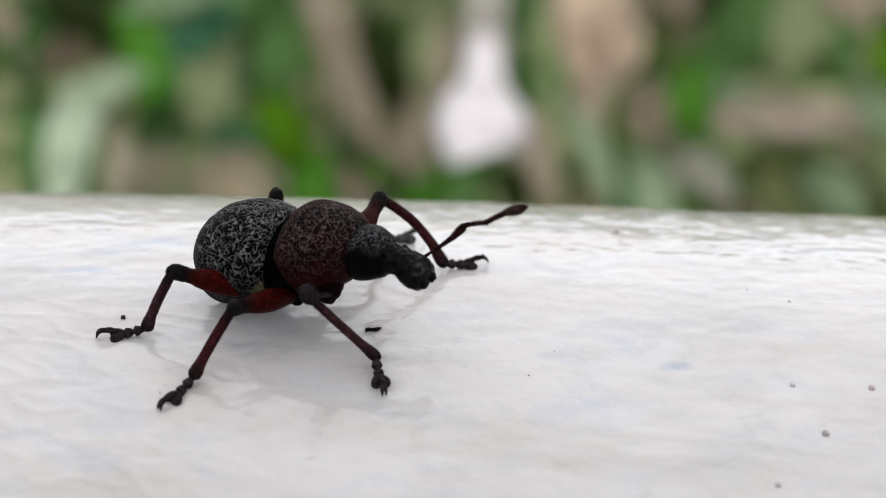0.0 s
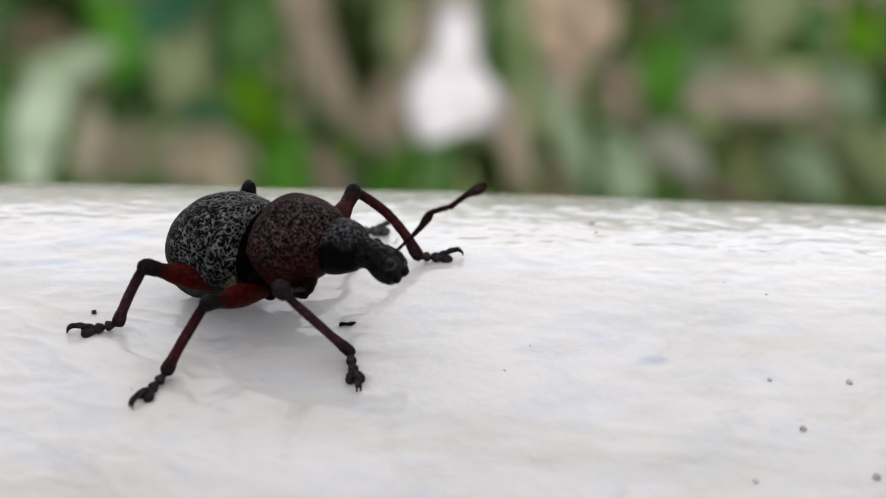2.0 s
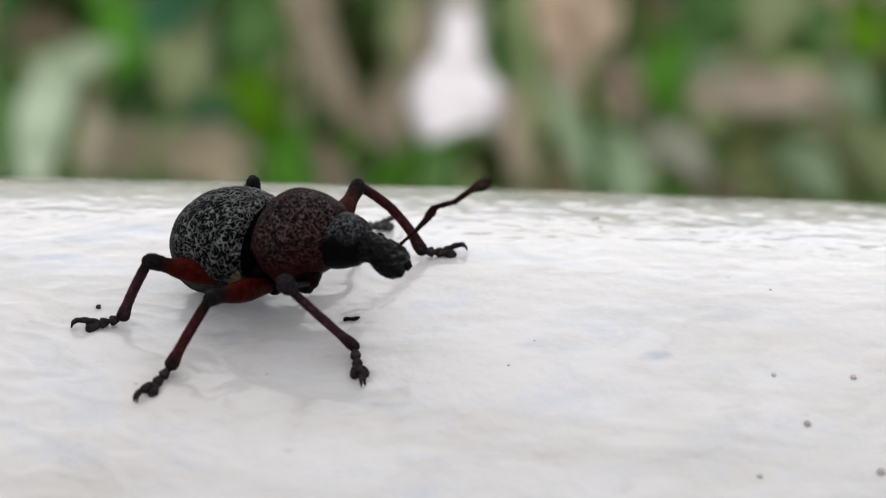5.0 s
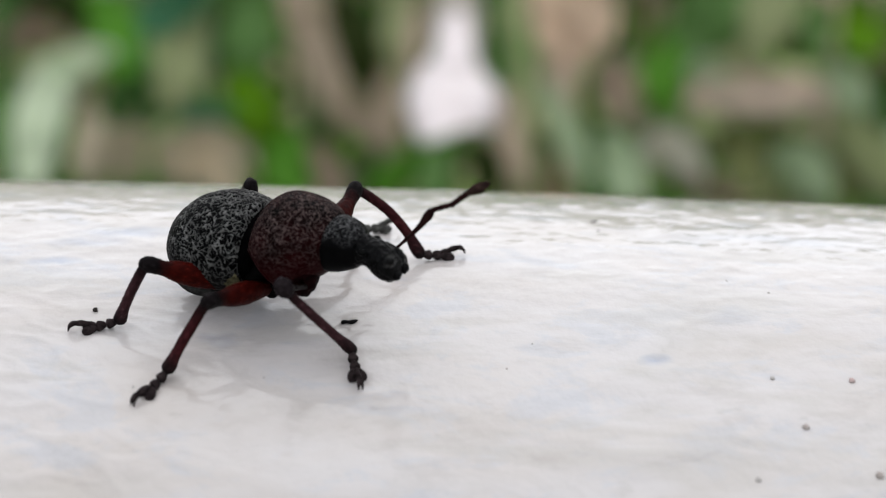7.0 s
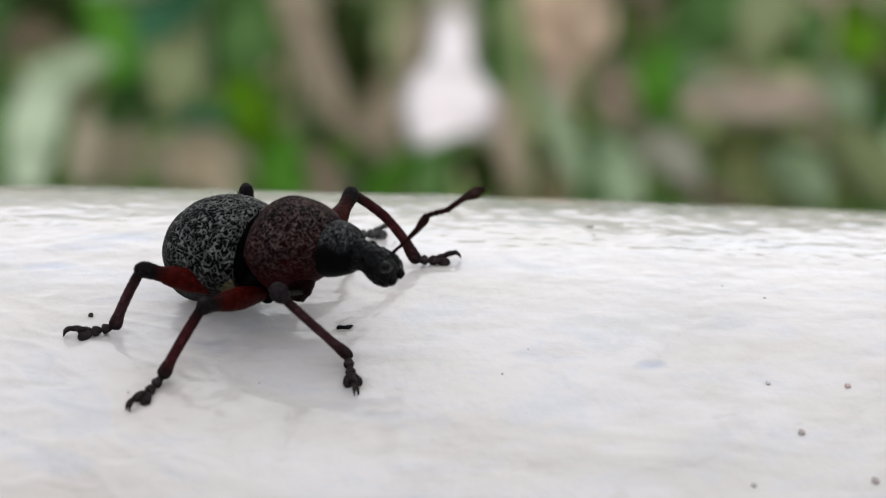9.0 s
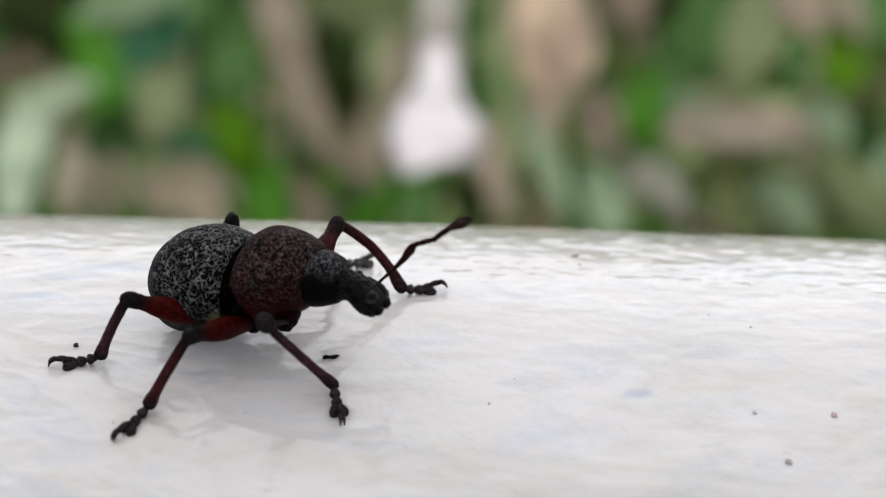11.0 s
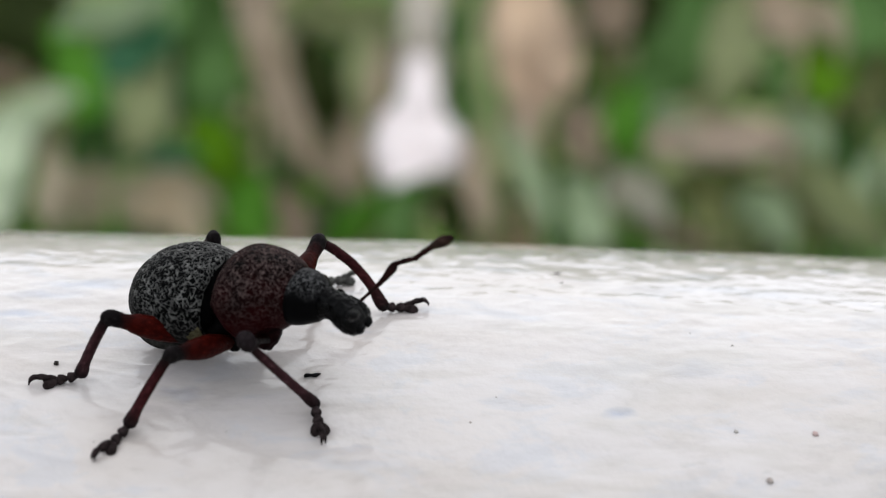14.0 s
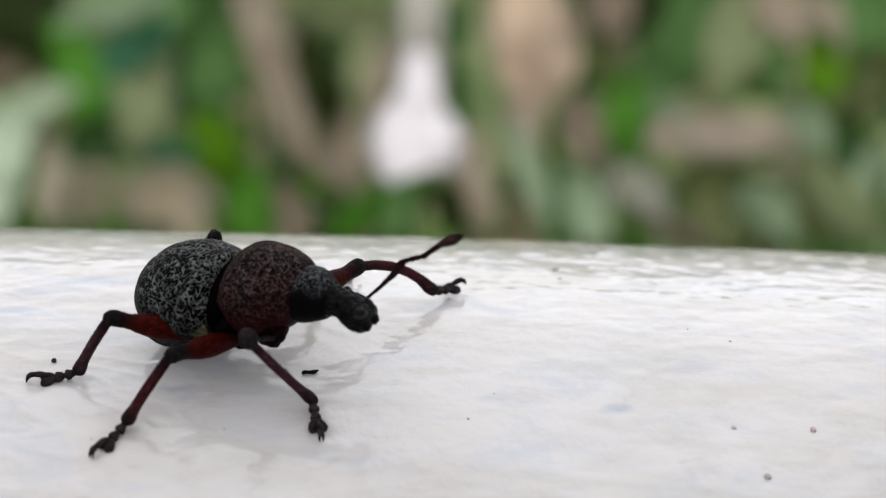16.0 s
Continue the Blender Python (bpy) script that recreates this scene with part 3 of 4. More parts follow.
speck("dirt_speck", 19.35, 10.2, 0.05, DIRT, "pinhead dark dirt speck on white paint", 0.4, 2.2)
speck("dirt_speck", 25.81, 3.03, 0.05, GRIT, "pinhead greyish dirt speck on white paint")
speck("dirt_speck", 27.91, 1.66, 0.07, GRIT, "pinhead grey grit speck on white paint")
speck("dirt_speck", 15.02, -3.72, 0.05, GRIT, "pinhead greyish dirt speck on white paint")
speck("dirt_speck", 1.57, -6.85, 0.06, GRIT, "pinhead greyish dirt speck on white paint")
speck("dirt_speck", -4.80, -7.83, 0.06, GRIT, "pinhead greyish dirt speck on white paint")


def crumb():
    x, y = 5.57, -2.33
    bm = limb([(-0.42, -0.05, 0.0, 0.06), (-0.28, 0.02, 0.03, 0.11), (0.0, -0.02, 0.03, 0.10), (0.26, 0.06, 0.03, 0.11), (0.42, 0.14, 0.0, 0.05)], 10, 4, 0.05)
    ob = part("plant_crumb", bm, SNOUT, None, "", pose(x * MM, y * MM, (rail_z(y) + 0.06) * MM, 3, 0, 8))
    tagged(ob, "thin curved black crumb lying on white paint", "crumb")


crumb()

# ---- the ground and plants behind ----
GROUND_Z = -0.86


def build_ground():
    bm = bmesh.new()
    xs = np.concatenate([[-400, -60, -12, -4], np.linspace(-2.4, 2.4, 80), [4, 12, 60, 400]])
    ys = np.concatenate([[-400, -60, -12, -3], np.linspace(-0.4, 3.8, 70), [5, 12, 60, 400]])
    grid = []
    for y in ys:
        row = []
        for x in xs:
            near = abs(x) < 2.5 and -0.5 < y < 3.9
            z = GROUND_Z + (0.05 * noise.noise(Vector((x * 3, y * 3, 0))) if near else -0.01)
            z += 0.03 * max(0.0, y - 4.0)
            row.append(bm.verts.new((x, y, z)))
        grid.append(row)
    skin(bm, grid, False)
    tagged(part("ground", bm, SOIL, None), "brown soil with leaf litter and moss", "ground", kind="structure")


build_ground()


def blade_mesh(bm, pts, widths, side, fold=0.25, thick=0.06):
    """A grass blade or leaf along pts (metres): a folded strip with thickness."""
    rings = []
    for p, w in zip(pts, widths):
        p, s = Vector(p), Vector(side)
        w = max(w, 0.0008)
        nrm = Vector((0, -1, 0.3)).normalized()
        rings.append([bm.verts.new(q) for q in (p - s * w * 0.5, p - nrm * w * fold, p + s * w * 0.5, p - nrm * (w * fold + w * thick))])
    skin(bm, rings)


def grass_stuff(name, mat, count, seed, w, h, label, lie=0.3):
    rnd = random.Random(seed)
    bm = bmesh.new()
    for _ in range(count):
        x, y = rnd.gauss(0.05, 0.95), 0.65 + abs(rnd.gauss(0.9, 1.1))
        if noise.noise(Vector((x * 2.1 + seed, y * 1.6, seed))) < -0.12:
            continue
        a, hh, ww = rnd.uniform(0, 6.28), h * rnd.uniform(0.4, 1.2), w * rnd.uniform(0.5, 1.4)
        lean = rnd.uniform(0.1, 0.9) * lie
        top = Vector((math.cos(a) * lean, math.sin(a) * lean, 1)).normalized() * hh
        base = Vector((x, y, GROUND_Z - 0.01))
        b = rnd.uniform(0, 3.14)
        pts = [base + top * u + Vector((math.cos(a), math.sin(a), -0.5)) * hh * lean * 0.7 * u * u for u in (0, 0.35, 0.7, 1.0)]
        blade_mesh(bm, pts, [ww * k for k in (0.7, 1, 0.7, 0.1)], (math.cos(b), math.sin(b), 0))
    tagged(part(name, bm, mat, None), label, "grass", kind="stuff")


def undergrowth(count, seed):
    """Small leaves of weeds at all angles, too many to count."""
    rnd = random.Random(seed)
    bm = bmesh.new()
    for _ in range(count):
        y = rnd.uniform(1.26, 2.45)
        p = Vector((rnd.uniform(-0.8, 0.85) * (y + 0.08) / 1.45, y, GROUND_Z + rnd.uniform(0.04, 0.19)))
        size, a = rnd.uniform(0.023, 0.065), rnd.uniform(0, 6.28)
        along = Vector((math.cos(a), math.sin(a) * 0.7, rnd.uniform(-0.5, 0.7))).normalized()
        side = along.cross(Vector((rnd.uniform(-0.5, 0.5), -0.7, 0.8))).normalized()
        pts = [p + along * size * (u - 0.5) * 2 for u in (0, 0.3, 0.65, 1.0)]
        blade_mesh(bm, pts, [size * k for k in (0.15, 0.9, 1.0, 0.1)], side, 0.12)
        blade_mesh(bm, [pts[0], (pts[0].x, pts[0].y, GROUND_Z - 0.01)], [0.004, 0.004], (1, 0, 0))
    tagged(part("undergrowth", bm, WEED, None), "low weeds with small green, olive and withered leaves", "weeds", kind="stuff")


undergrowth(420, 12)
grass_stuff("grass", GRASS, 1900, 3, 0.021, 0.30, "green grass growing out of the soil", 0.7)
grass_stuff("dry_grass", STRAW, 460, 8, 0.023, 0.28, "dry straw-coloured grass among the green", 1.2)


def leaf(name, mat, path, widths, label, category="leaf", stem=None, fold=0.22):
    """A broad leaf that leans back; path of x, y, z in millimetres from its tip: a folded blade, a midrib and a stem down to the ground."""
    x, y, z = path[-1]
    root = new(name)
    root.matrix_basis = pose(x * MM, y * MM, GROUND_Z - 0.01)
    rows = smooth_rows([(px - x, py - y, pz - GROUND_Z * 1000 + 10, w) for (px, py, pz), w in zip(path, widths)], 6)
    pts = [Vector((px * MM, py * MM + 0.005 * math.sin(i * 0.45), pz * MM)) for i, (px, py, pz, w) in enumerate(rows)]
    bm, rings, rib = bmesh.new(), [], []
    for i, p in enumerate(pts):
        w = max(rows[i][3], 1) * MM * (1 + 0.08 * noise.noise(p * 32))
        d = pts[min(i + 1, len(pts) - 1)] - pts[max(i - 1, 0)]
        s = Vector((-d.z, 0, d.x)).normalized()
        f, b = Vector((0, fold * w, 0)), Vector((0, 0.0015, 0))
        rings.append([bm.verts.new(q) for q in (p - s * w / 2, p - s * w / 4 + f * 0.7, p + f, p + s * w / 4 + f * 0.7, p + s * w / 2,
                                                p + s * w / 4 + f * 0.7 + b, p + f + b, p - s * w / 4 + f * 0.7 + b)])
        rib.append((p.x / MM, (p.y + f.y) / MM, p.z / MM, 0.7 + 1.6 * i / len(pts)))
    part("blade", skin(bm, rings), mat, root)
    part("midrib", limb(rib[::3], 8, 2), mat, root)
    last = rib[-1]
    part("stem", limb([last, (last[0], last[1] + 25, last[2] * 0.5, 2.4), (0, 55, 0, 3.2)], 8, 4), stem or mat, root)
    tagged(root, label, category)


leaf("green_leaf", GAP_SHADE_LEAF, [(-332, 1433, -499), (-341, 1418, -525), (-350, 1402, -551), (-359, 1389, -573)], [31, 68, 63, 21], "broad olive-green leaf, coloured dark for the shade of a gap")
leaf("green_leaf", GAP_SHADE_LEAF, [(-309, 1414, -502), (-310, 1398, -528), (-314, 1383, -553), (-326, 1367, -579)], [15, 31, 28, 10], "narrow olive-green leaf, coloured dark for the shade of a gap")
leaf("dry_leaf", UMBER_LEAF, [(-367, 1317, -564), (-342, 1326, -556), (-316, 1327, -554)], [15, 35, 12], "withered brown leaf in the shade")
leaf("pale_leaf", SAGE_LEAF, [(-276, 1265, -492), (-250, 1278, -484), (-219, 1288, -478), (-193, 1298, -471)], [7, 31, 31, 9], "pale yellowish-green leaf lying flat")
leaf("green_leaf", BRIGHT_LEAF, [(-300, 1358, -522), (-280, 1332, -548), (-263, 1307, -573), (-248, 1278, -601)], [18, 47, 47, 12], "broad bright green leaf above the grass")
leaf("green_leaf", BLUE_LEAF, [(-190, 1301, -502), (-221, 1288, -515), (-241, 1273, -529)], [12, 50, 17], "blue-green leaf above the grass")
leaf("green_leaf", GREEN_LEAF, [(-151, 1426, -513), (-184, 1402, -536), (-218, 1386, -552)], [23, 66, 31], "broad mid-green leaf above the grass")
leaf("green_leaf", GREEN_LEAF, [(-192, 1406, -485), (-205, 1383, -508), (-208, 1360, -531)], [23, 55, 20], "broad mid-green leaf above the grass")
leaf("green_leaf", OLIVE_LEAF, [(-199, 1289, -530), (-207, 1269, -550), (-212, 1250, -569), (-213, 1234, -585)], [10, 38, 40, 12], "dull pale grey-green leaf standing upright")
leaf("green_leaf", DARK_LEAF, [(-238, 1270, -574), (-258, 1259, -585), (-271, 1249, -596)], [10, 36, 12], "small dark green leaf in shade")
leaf("green_leaf", BLUE_LEAF, [(-218, 1241, -591), (-191, 1240, -591), (-163, 1244, -587)], [9, 27, 12], "blue-green leaf low in the grass")
leaf("dry_leaf", DUST_LEAF, [(-301, 1261, -592), (-286, 1238, -604), (-280, 1212, -616), (-281, 1186, -629)], [12, 33, 35, 14], "withered grey-brown leaf on the grass")
leaf("pale_leaf", PALE_LEAF, [(-255, 1233, -532), (-273, 1230, -535), (-292, 1225, -541), (-307, 1212, -554), (-314, 1190, -576), (-316, 1170, -596), (-317, 1153, -612)], [8, 21, 32, 38, 41, 35, 20], "broad pale green leaf arching over the grass")
leaf("dry_leaf", DUST_LEAF, [(-278, 1203, -617), (-243, 1212, -613), (-206, 1208, -615)], [19, 49, 23], "fallen dry grey-brown leaf on grass")
leaf("dry_leaf", DUST_LEAF, [(-214, 1177, -590), (-174, 1183, -587), (-142, 1174, -591)], [14, 34, 14], "fallen dry grey-brown leaf on grass")
leaf("dry_leaf", STRAW_LEAF, [(-197, 1103, -573), (-168, 1107, -571), (-142, 1097, -576)], [11, 41, 17], "small fallen dry pale tan leaf on grass")
leaf("green_leaf", GREEN_LEAF, [(-158, 1394, -533), (-164, 1367, -559), (-164, 1345, -582), (-160, 1323, -604)], [20, 45, 47, 20], "narrow mid-green leaf standing upright")
leaf("green_leaf", DARK_LEAF, [(-183, 1387, -557), (-189, 1364, -580), (-194, 1341, -602)], [13, 28, 13], "narrow dark green leaf in shade")
leaf("green_leaf", VIVID_LEAF, [(-170, 1255, -560), (-155, 1241, -574), (-143, 1231, -584), (-128, 1219, -596)], [14, 47, 49, 19], "broad vivid green leaf above the grass")
leaf("green_leaf", BRIGHT_LEAF, [(-144, 1238, -595), (-126, 1215, -607), (-115, 1193, -618), (-111, 1168, -630)], [16, 46, 46, 23], "broad bright green leaf low in the grass")
leaf("green_leaf", DARK_LEAF, [(-122, 1306, -590), (-106, 1288, -608), (-98, 1266, -629)], [7, 19, 10], "small dark green leaf beside the stalk")
leaf("dry_leaf", UMBER_LEAF, [(-98, 1186, -589), (-83, 1164, -600), (-73, 1138, -613)], [9, 29, 18], "withered dark brown leaf low in the grass")
leaf("dry_leaf", BROWN_LEAF, [(-117, 1258, -431), (-111, 1236, -455), (-104, 1214, -480), (-94, 1193, -503), (-78, 1170, -529), (-56, 1151, -550), (-29, 1138, -565)], [25, 32, 34, 32, 31, 31, 13], "broad dry brown leaf arching down")
leaf("dry_leaf", STRAW_LEAF, [(-133, 1267, -444), (-119, 1250, -461), (-111, 1233, -478)], [18, 30, 9], "short dry pale tan leaf bent over")
leaf("green_leaf", GAP_SHADE_LEAF, [(-89, 1412, -543), (-79, 1398, -570), (-65, 1383, -601), (-52, 1365, -637)], [13, 37, 38, 13], "green leaf, coloured dark for the shade between plants")
leaf("green_leaf", DARK_LEAF, [(-61, 1454, -576), (-45, 1440, -603), (-39, 1424, -636)], [16, 39, 16], "green leaf, coloured dark for the shade between plants")
leaf("green_leaf", OLIVE_LEAF, [(-106, 1370, -506), (-72, 1365, -511), (-37, 1364, -512), (-8, 1372, -504)], [15, 37, 39, 15], "broad dull olive leaf behind the stalk")
leaf("green_leaf", OLIVE_LEAF, [(-27, 1355, -514), (-32, 1332, -536), (-30, 1307, -562), (-27, 1282, -587)], [15, 30, 29, 12], "dull olive leaf beside the husk")
leaf("dry_leaf", FAWN_LEAF, [(-42, 1232, -544), (-36, 1212, -564), (-33, 1188, -588)], [7, 20, 11], "dry fawn leaf beside the husk")
leaf("dry_leaf", FAWN_LEAF, [(-12, 1317, -509), (-17, 1288, -537), (-20, 1263, -562)], [6, 17, 8], "narrow dry fawn leaf beside the husk")
leaf("green_leaf", BRIGHT_LEAF, [(23, 1161, -576), (-3, 1153, -580), (-29, 1136, -588), (-45, 1116, -598)], [9, 27, 35, 17], "bright green leaf low in the grass")
leaf("green_leaf", GREEN_LEAF, [(5, 1150, -568), (4, 1126, -580), (-2, 1103, -592)], [9, 30, 17], "mid-green leaf low in the grass")
leaf("green_leaf", GAP_SHADE_LEAF, [(27, 1144, -564), (41, 1136, -577), (48, 1124, -597)], [9, 29, 17], "green leaf, coloured dark for the shade between plants")
leaf("dry_leaf", FAWN_LEAF, [(55, 1180, -532), (62, 1150, -547), (66, 1126, -559), (68, 1098, -573)], [7, 24, 27, 13], "dry fawn leaf beside the husk")
leaf("pale_husk", WHITE_HUSK, [(17, 1153, -458), (16, 1131, -469), (16, 1112, -479), (15, 1095, -487), (15, 1079, -495), (15, 1065, -502), (14, 1056, -507), (15, 1051, -510)], [19, 27, 38, 58, 68, 66, 56, 30], "pale pinkish-white dry husk among the grass", "husk", DARK_LEAF, 0.1)
# top of the husk, split off as its own leaf to colour it dimmer
leaf("husk_top", DULL_HUSK, [(16, 1245, -423), (17, 1230, -445), (17, 1212, -471), (17, 1196, -493), (17, 1181, -515)], [33, 34, 36, 39, 22], "upper part of the pale husk, in a duller colour", "husk", DARK_LEAF, 0.1)
leaf("green_leaf", DARK_LEAF, [(46, 1346, -463), (47, 1317, -492), (48, 1288, -521), (51, 1263, -545), (56, 1246, -563)], [11, 13, 14, 12, 6], "narrow dark green leaf beside the husk")
leaf("green_leaf", OLIVE_LEAF, [(56, 1214, -420), (61, 1188, -446), (63, 1161, -472), (67, 1136, -498), (71, 1111, -523), (75, 1086, -548)], [6, 10, 12, 13, 12, 6], "narrow dull olive leaf standing upright")
leaf("pale_leaf", SAGE_LEAF, [(87, 1210, -540), (98, 1182, -554), (109, 1155, -568), (116, 1121, -584)], [8, 21, 24, 12], "narrow pale grey-green leaf standing upright")
leaf("dry_leaf", TAN_LEAF, [(100, 1338, -454), (105, 1313, -479), (108, 1288, -504), (108, 1263, -529), (105, 1240, -551)], [38, 66, 67, 54, 14], "broad dry tan leaf standing upright")
leaf("dry_leaf", TAN_LEAF, [(138, 1305, -485), (133, 1285, -505), (128, 1269, -521), (119, 1253, -537)], [14, 37, 36, 12], "dry tan leaf standing upright")
leaf("dry_leaf", FAWN_LEAF, [(92, 1229, -524), (99, 1212, -541), (106, 1195, -558)], [11, 34, 11], "dry fawn leaf below the tan ones")
leaf("dry_leaf", UMBER_LEAF, [(163, 1349, -461), (175, 1326, -485), (184, 1310, -501)], [24, 46, 14], "dry brown leaf hanging over")
leaf("green_leaf", GAP_SHADE_LEAF, [(231, 1416, -489), (216, 1402, -513), (197, 1390, -532)], [20, 41, 15], "leaf coloured dark for the shade of a gap")
leaf("green_leaf", MOSS_LEAF, [(171, 1380, -529), (181, 1364, -549), (173, 1345, -573)], [13, 36, 15], "dark brownish-green leaf in shade")
leaf("dry_leaf", UMBER_LEAF, [(135, 1229, -525), (144, 1212, -542), (153, 1192, -562)], [11, 33, 11], "withered dark reddish-brown leaf among green")
leaf("green_leaf", BRIGHT_LEAF, [(182, 1331, -541), (191, 1309, -562), (196, 1288, -584), (200, 1270, -602)], [15, 38, 37, 12], "broad bright green leaf above the grass")
leaf("green_leaf", GREEN_LEAF, [(274, 1461, -504), (257, 1429, -536), (246, 1402, -563), (235, 1375, -590)], [37, 78, 77, 20], "broad mid-green leaf above the grass")
leaf("green_leaf", GREEN_LEAF, [(220, 1364, -543), (214, 1345, -561), (216, 1326, -580)], [13, 37, 12], "mid-green leaf above the grass")
leaf("green_leaf", OLIVE_LEAF, [(301, 1386, -481), (289, 1356, -511), (278, 1326, -541), (263, 1304, -563)], [20, 50, 44, 15], "broad dull olive leaf among bright grass")
leaf("dry_leaf", FAWN_LEAF, [(295, 1308, -457), (312, 1288, -471), (329, 1273, -482)], [12, 43, 12], "dry fawn leaf among green")
leaf("dry_leaf", DUST_LEAF, [(336, 1319, -465), (351, 1307, -478), (367, 1295, -490)], [10, 31, 12], "dull grey-brown leaf among green")
leaf("green_leaf", VIVID_LEAF, [(347, 1306, -500), (352, 1288, -518), (352, 1268, -537)], [15, 48, 17], "bright yellow-green leaf above the grass")
leaf("green_leaf", GREEN_LEAF, [(341, 1383, -537), (338, 1364, -556), (332, 1345, -574)], [15, 43, 18], "mid-green leaf above the grass")
leaf("green_leaf", GREEN_LEAF, [(424, 1429, -483), (415, 1402, -510), (405, 1375, -537)], [37, 62, 21], "broad mid-green leaf above the grass")
leaf("green_leaf", MOSS_LEAF, [(438, 1406, -544), (421, 1383, -567), (409, 1360, -590)], [26, 52, 26], "dark brownish-green leaf in shade")
leaf("pale_leaf", SAGE_LEAF, [(202, 1240, -544), (220, 1240, -543), (243, 1237, -546)], [9, 30, 12], "dull pale grey-green leaf facing up")
leaf("dry_leaf", PINK_LEAF, [(201, 1223, -559), (238, 1227, -557), (280, 1231, -555), (321, 1226, -557)], [12, 38, 42, 14], "curled dry pinkish-brown leaf on the grass")
leaf("pale_leaf", SAGE_LEAF, [(316, 1257, -549), (334, 1250, -555), (352, 1236, -566)], [10, 36, 12], "dull grey-green leaf beside the dry one")
leaf("green_leaf", DARK_LEAF, [(376, 1344, -587), (389, 1326, -605), (395, 1306, -625)], [13, 38, 13], "dark green leaf in shade")
leaf("pale_leaf", SAGE_LEAF, [(408, 1267, -584), (390, 1231, -599), (382, 1196, -612)], [20, 35, 17], "dull grey-green leaf low in the grass")
leaf("pale_leaf", GREY_LEAF, [(163, 1161, -577), (185, 1164, -575), (211, 1151, -581)], [11, 41, 16], "small pale grey leaf facing up")
leaf("pale_leaf", SAGE_LEAF, [(131, 1185, -572), (147, 1155, -584), (156, 1120, -598)], [11, 35, 22], "pale grey-green leaf low in the grass")
leaf("green_leaf", GREEN_LEAF, [(132, 1207, -573), (145, 1193, -578), (163, 1191, -579)], [7, 20, 11], "mid-green leaf low in the grass")
leaf("green_leaf", GREEN_LEAF, [(127, 1208, -599), (133, 1183, -609), (136, 1153, -621)], [7, 20, 13], "mid-green leaf low in the grass")
leaf("green_leaf", MOSS_LEAF, [(226, 1193, -574), (245, 1174, -581), (246, 1139, -595)], [11, 42, 22], "withered olive-brown leaf low in the grass")
leaf("dry_leaf", UMBER_LEAF, [(191, 1145, -597), (218, 1145, -597), (239, 1133, -602)], [9, 19, 9], "withered brown leaf low in the grass")
leaf("green_leaf", MOSS_LEAF, [(263, 1222, -582), (285, 1212, -586), (312, 1209, -587)], [9, 20, 12], "dark brownish-green leaf in shade")
leaf("pale_leaf", SAGE_LEAF, [(268, 1187, -590), (293, 1174, -595), (314, 1155, -603)], [14, 43, 20], "dull grey-green leaf low in the grass")
leaf("green_leaf", OLIVE_LEAF, [(323, 1243, -586), (347, 1218, -596), (371, 1193, -606), (391, 1171, -614)], [12, 39, 40, 19], "dull olive withered leaf low in the grass")
leaf("green_leaf", MOSS_LEAF, [(334, 1237, -609), (340, 1212, -619), (336, 1186, -629)], [10, 21, 12], "dark brownish-green leaf in shade")
leaf("green_leaf", DARK_LEAF, [(-406, 1413, -536), (-392, 1383, -566), (-384, 1353, -596)], [32, 57, 21], "dark green leaf in shade")
leaf("green_leaf", GREEN_LEAF, [(-396, 1357, -609), (-377, 1307, -634), (-363, 1259, -658)], [16, 41, 25], "mid-green leaf above the grass")
leaf("dry_leaf", FAWN_LEAF, [(-409, 1365, -528), (-394, 1345, -548)], [21, 30], "dry fawn leaf among green")
leaf("pale_leaf", SAGE_LEAF, [(446, 1292, -574), (429, 1250, -591), (416, 1203, -610)], [20, 44, 24], "dull grey-green leaf low in the grass")


# ---- movement ----
def bend_knee(hip, ankle, a, b, hint):
    """Place of the knee for a thigh of length a and a shin of length b, bent towards hint."""
    d = ankle - hip
    r = min(d.length, (a + b) * 0.9995)
    u = d.normalized()
    x = (a * a - b * b + r * r) / (2 * r)
    h = math.sqrt(max(a * a - x * x, 0.0))
    s = hint - hip
    s = (s - u * s.dot(u)).normalized()
    return hip + u * x + s * h


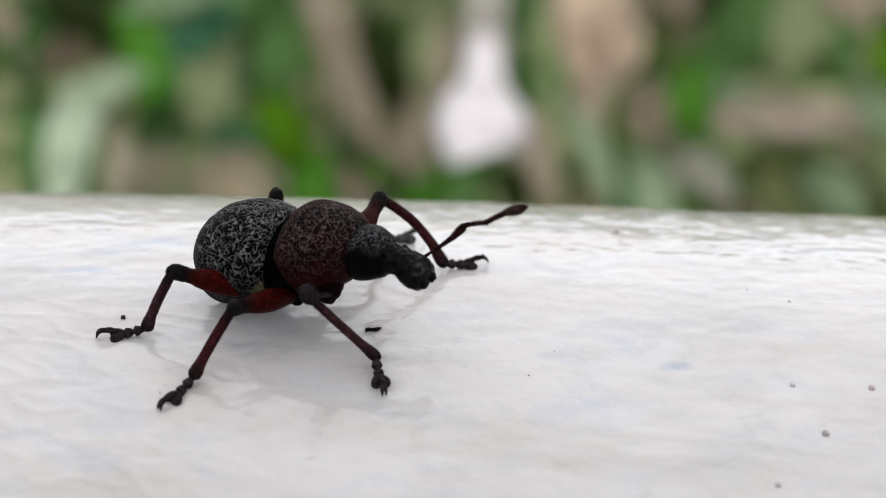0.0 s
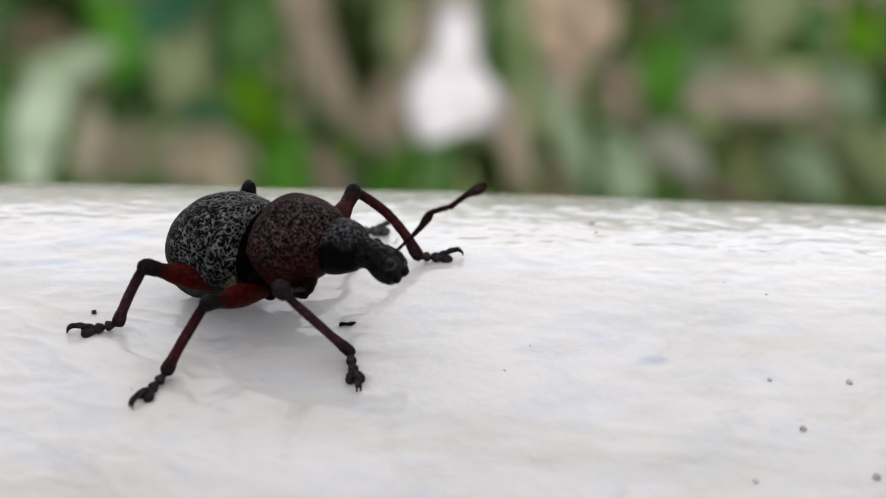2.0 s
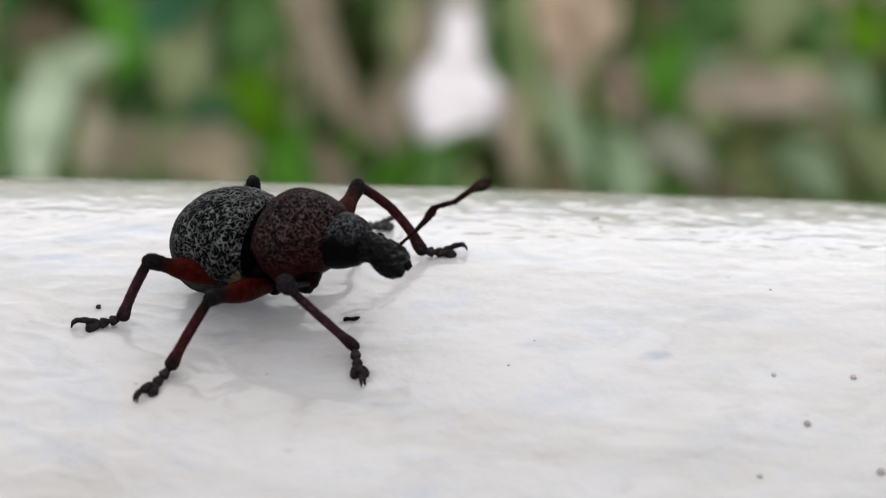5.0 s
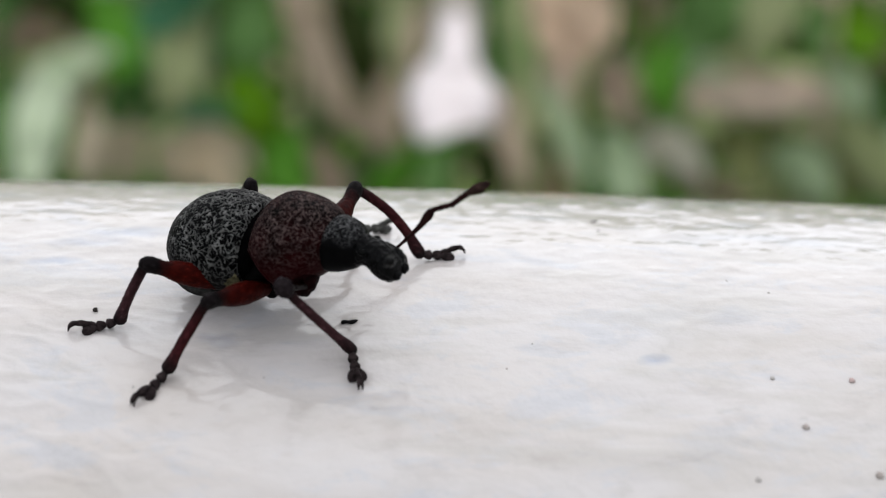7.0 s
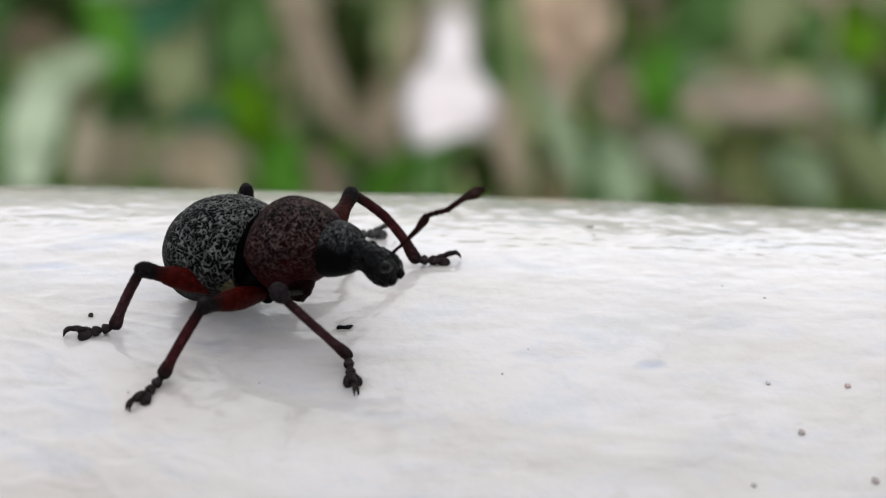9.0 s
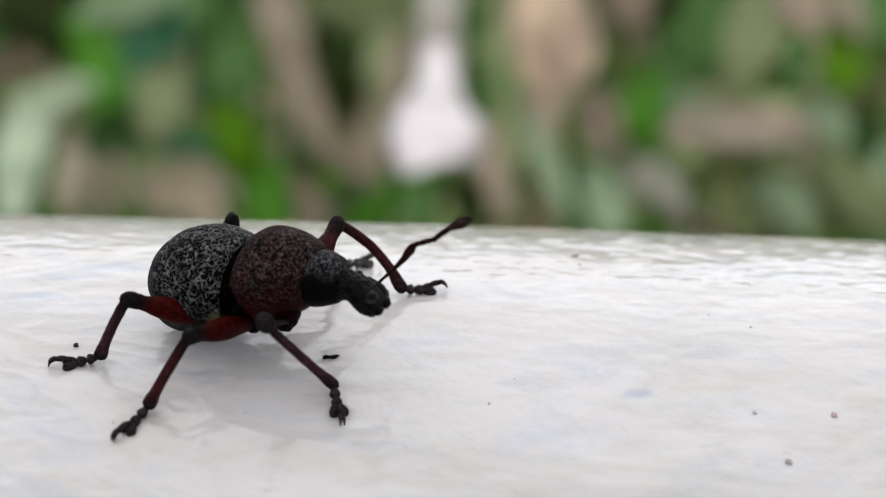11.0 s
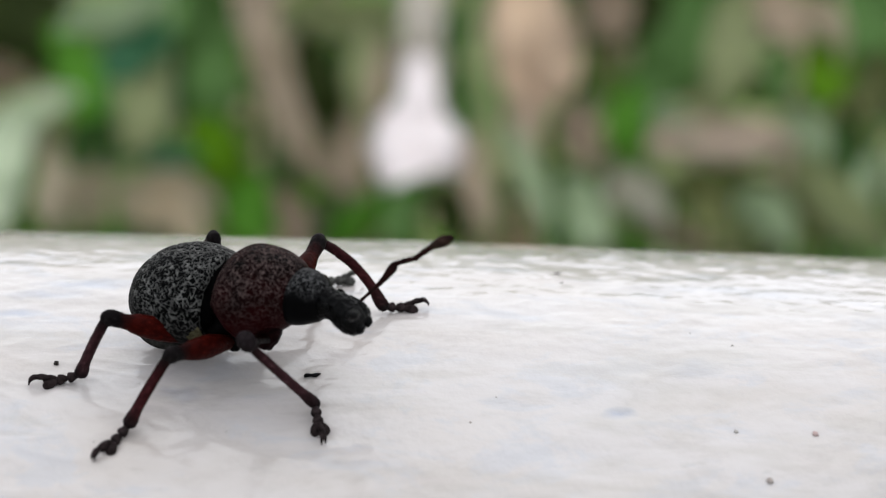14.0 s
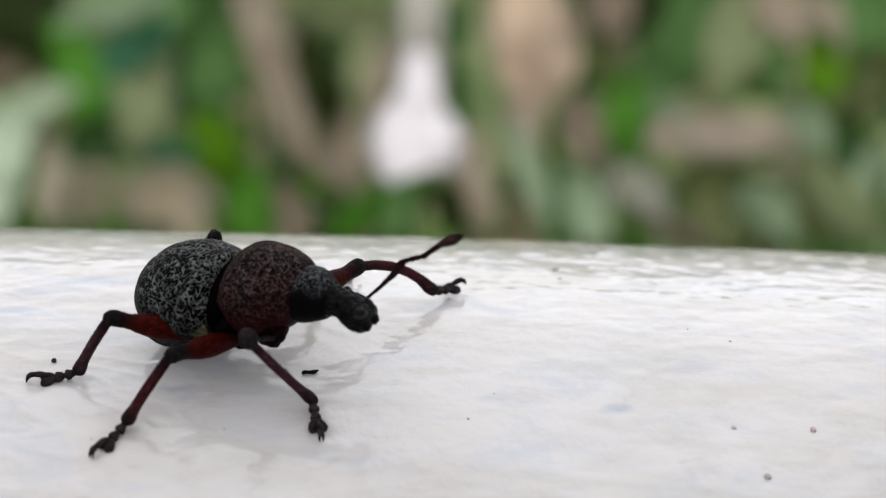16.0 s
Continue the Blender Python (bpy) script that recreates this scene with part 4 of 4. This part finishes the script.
def motions():
    # body: seconds, millimetres forward and up
    steps = [(0.0, 0, 0), (15.3, 0, 0), (15.5, 0.09, 0.02), (15.6, 0.26, 0.06), (15.7, 0.46, 0.11), (15.8, 0.52, 0.13), (15.9, 0.52, 0.12), (16.0, 0.52, 0.12)]
    walk(weevil, [(t, BODY @ pose(f * MM, 0, h * MM)) for t, f, h in steps])
    # the foot that steps forward: seconds, ankle, knee hint, toe
    stride = {15.3: ((7.15, 8.41, 0.25), (4.22, 6.50, 4.44), (8.51, 9.9, -0.05)), 15.5: ((7.27, 8.22, 0.60), (4.0, 6.36, 4.67), (8.5, 10.3, 0.05)),
              15.6: ((7.51, 8.37, 1.28), (4.0, 6.23, 4.91), (8.5, 10.7, 0.3)), 15.7: ((8.57, 11.04, 1.9), (5.9, 6.77, 4.07), (9.5, 12.6, 2.9)),
              15.8: ((9.21, 10.65, 0.62), (6.48, 6.85, 3.53), (10.0, 13.2, 0.0)), 15.9: ((9.24, 10.61, 0.54), (6.45, 6.86, 3.45), (10.0, 13.2, -0.15)),
              16.0: ((9.24, 10.61, 0.52), (6.41, 6.87, 3.37), (10.0, 13.2, -0.15))}
    for leg, (thigh, shin, foot) in LEG_PARTS.items():
        hip0, knee0, ankle0, toe0 = [Vector(p) for p in LEGS[leg]]
        a, b = lengths(leg)
        rows = {thigh: [], shin: [], foot: []}
        for t, f, h in steps:
            shift = Vector((f, 0, h))
            ankle, hint, toe = (ankle0, knee0, toe0)
            if leg == "far_front" and t in stride:
                ankle, hint, toe = [Vector(p) for p in stride[t]]
            ankle, hint, toe = ankle - shift, hint - shift * 0.5, toe - shift
            knee = bend_knee(hip0, ankle, a, b, hint)
            out = (knee - (hip0 + ankle) / 2).normalized()
            rows[thigh].append((t, aim(hip0, knee, out)))
            rows[shin].append((t, aim(knee, ankle, out)))
            rows[foot].append((t, aim(ankle, toe)))
        for limb_part, r in rows.items():
            walk(limb_part, r)
    # head: seconds, millimetres stretched forward
    reach = ((0, 0.24), (0.6, 0.24), (1.0, 0.03), (1.5, 0.13), (3.0, 0.11), (4.2, 0.08), (6.3, 0.0), (16, 0.0))
    for ob in (head, snout):
        walk(ob, [(t, pose(f * MM, 0, 0)) for t, f in reach])
    # antennae: degrees of swing about the root, millimetres carried forward with the head
    walk(far_antenna, [(t, pose(f * MM, 0, 0) @ FAR_ANT @ pose(0, 0, 0, 0, ry, 0)) for t, ry, f in
                       ((0, 8, 0.24), (0.6, 8, 0.24), (1.0, 0, 0.03), (1.5, -1, 0.13), (3.0, -1, 0.11), (4.2, 0, 0.08), (6.3, 0, 0), (15.5, 0, 0), (15.7, -2, 0), (16, 1, 0))])
    swing = ((0, 0, 0.24), (0.6, 0, 0.24), (1.0, 0, 0.03), (1.5, 0, 0.13), (2.3, 0, 0.12), (2.5, 30, 0.12), (2.9, 34, 0.11), (3.4, 32, 0.10), (4.2, 32, 0.08), (5.4, 0, 0.02), (6.3, 0, 0), (16, 0, 0))
    forth = Vector((0.86, 0.45, 0.22))
    walk(near_antenna, [(t, pose(f * MM, 0, 0) @ aim(NEAR_ROOT, NEAR_ROOT + TO_SIDE * math.cos(radians(g)) + forth * math.sin(radians(g)))) for t, g, f in swing])


motions()
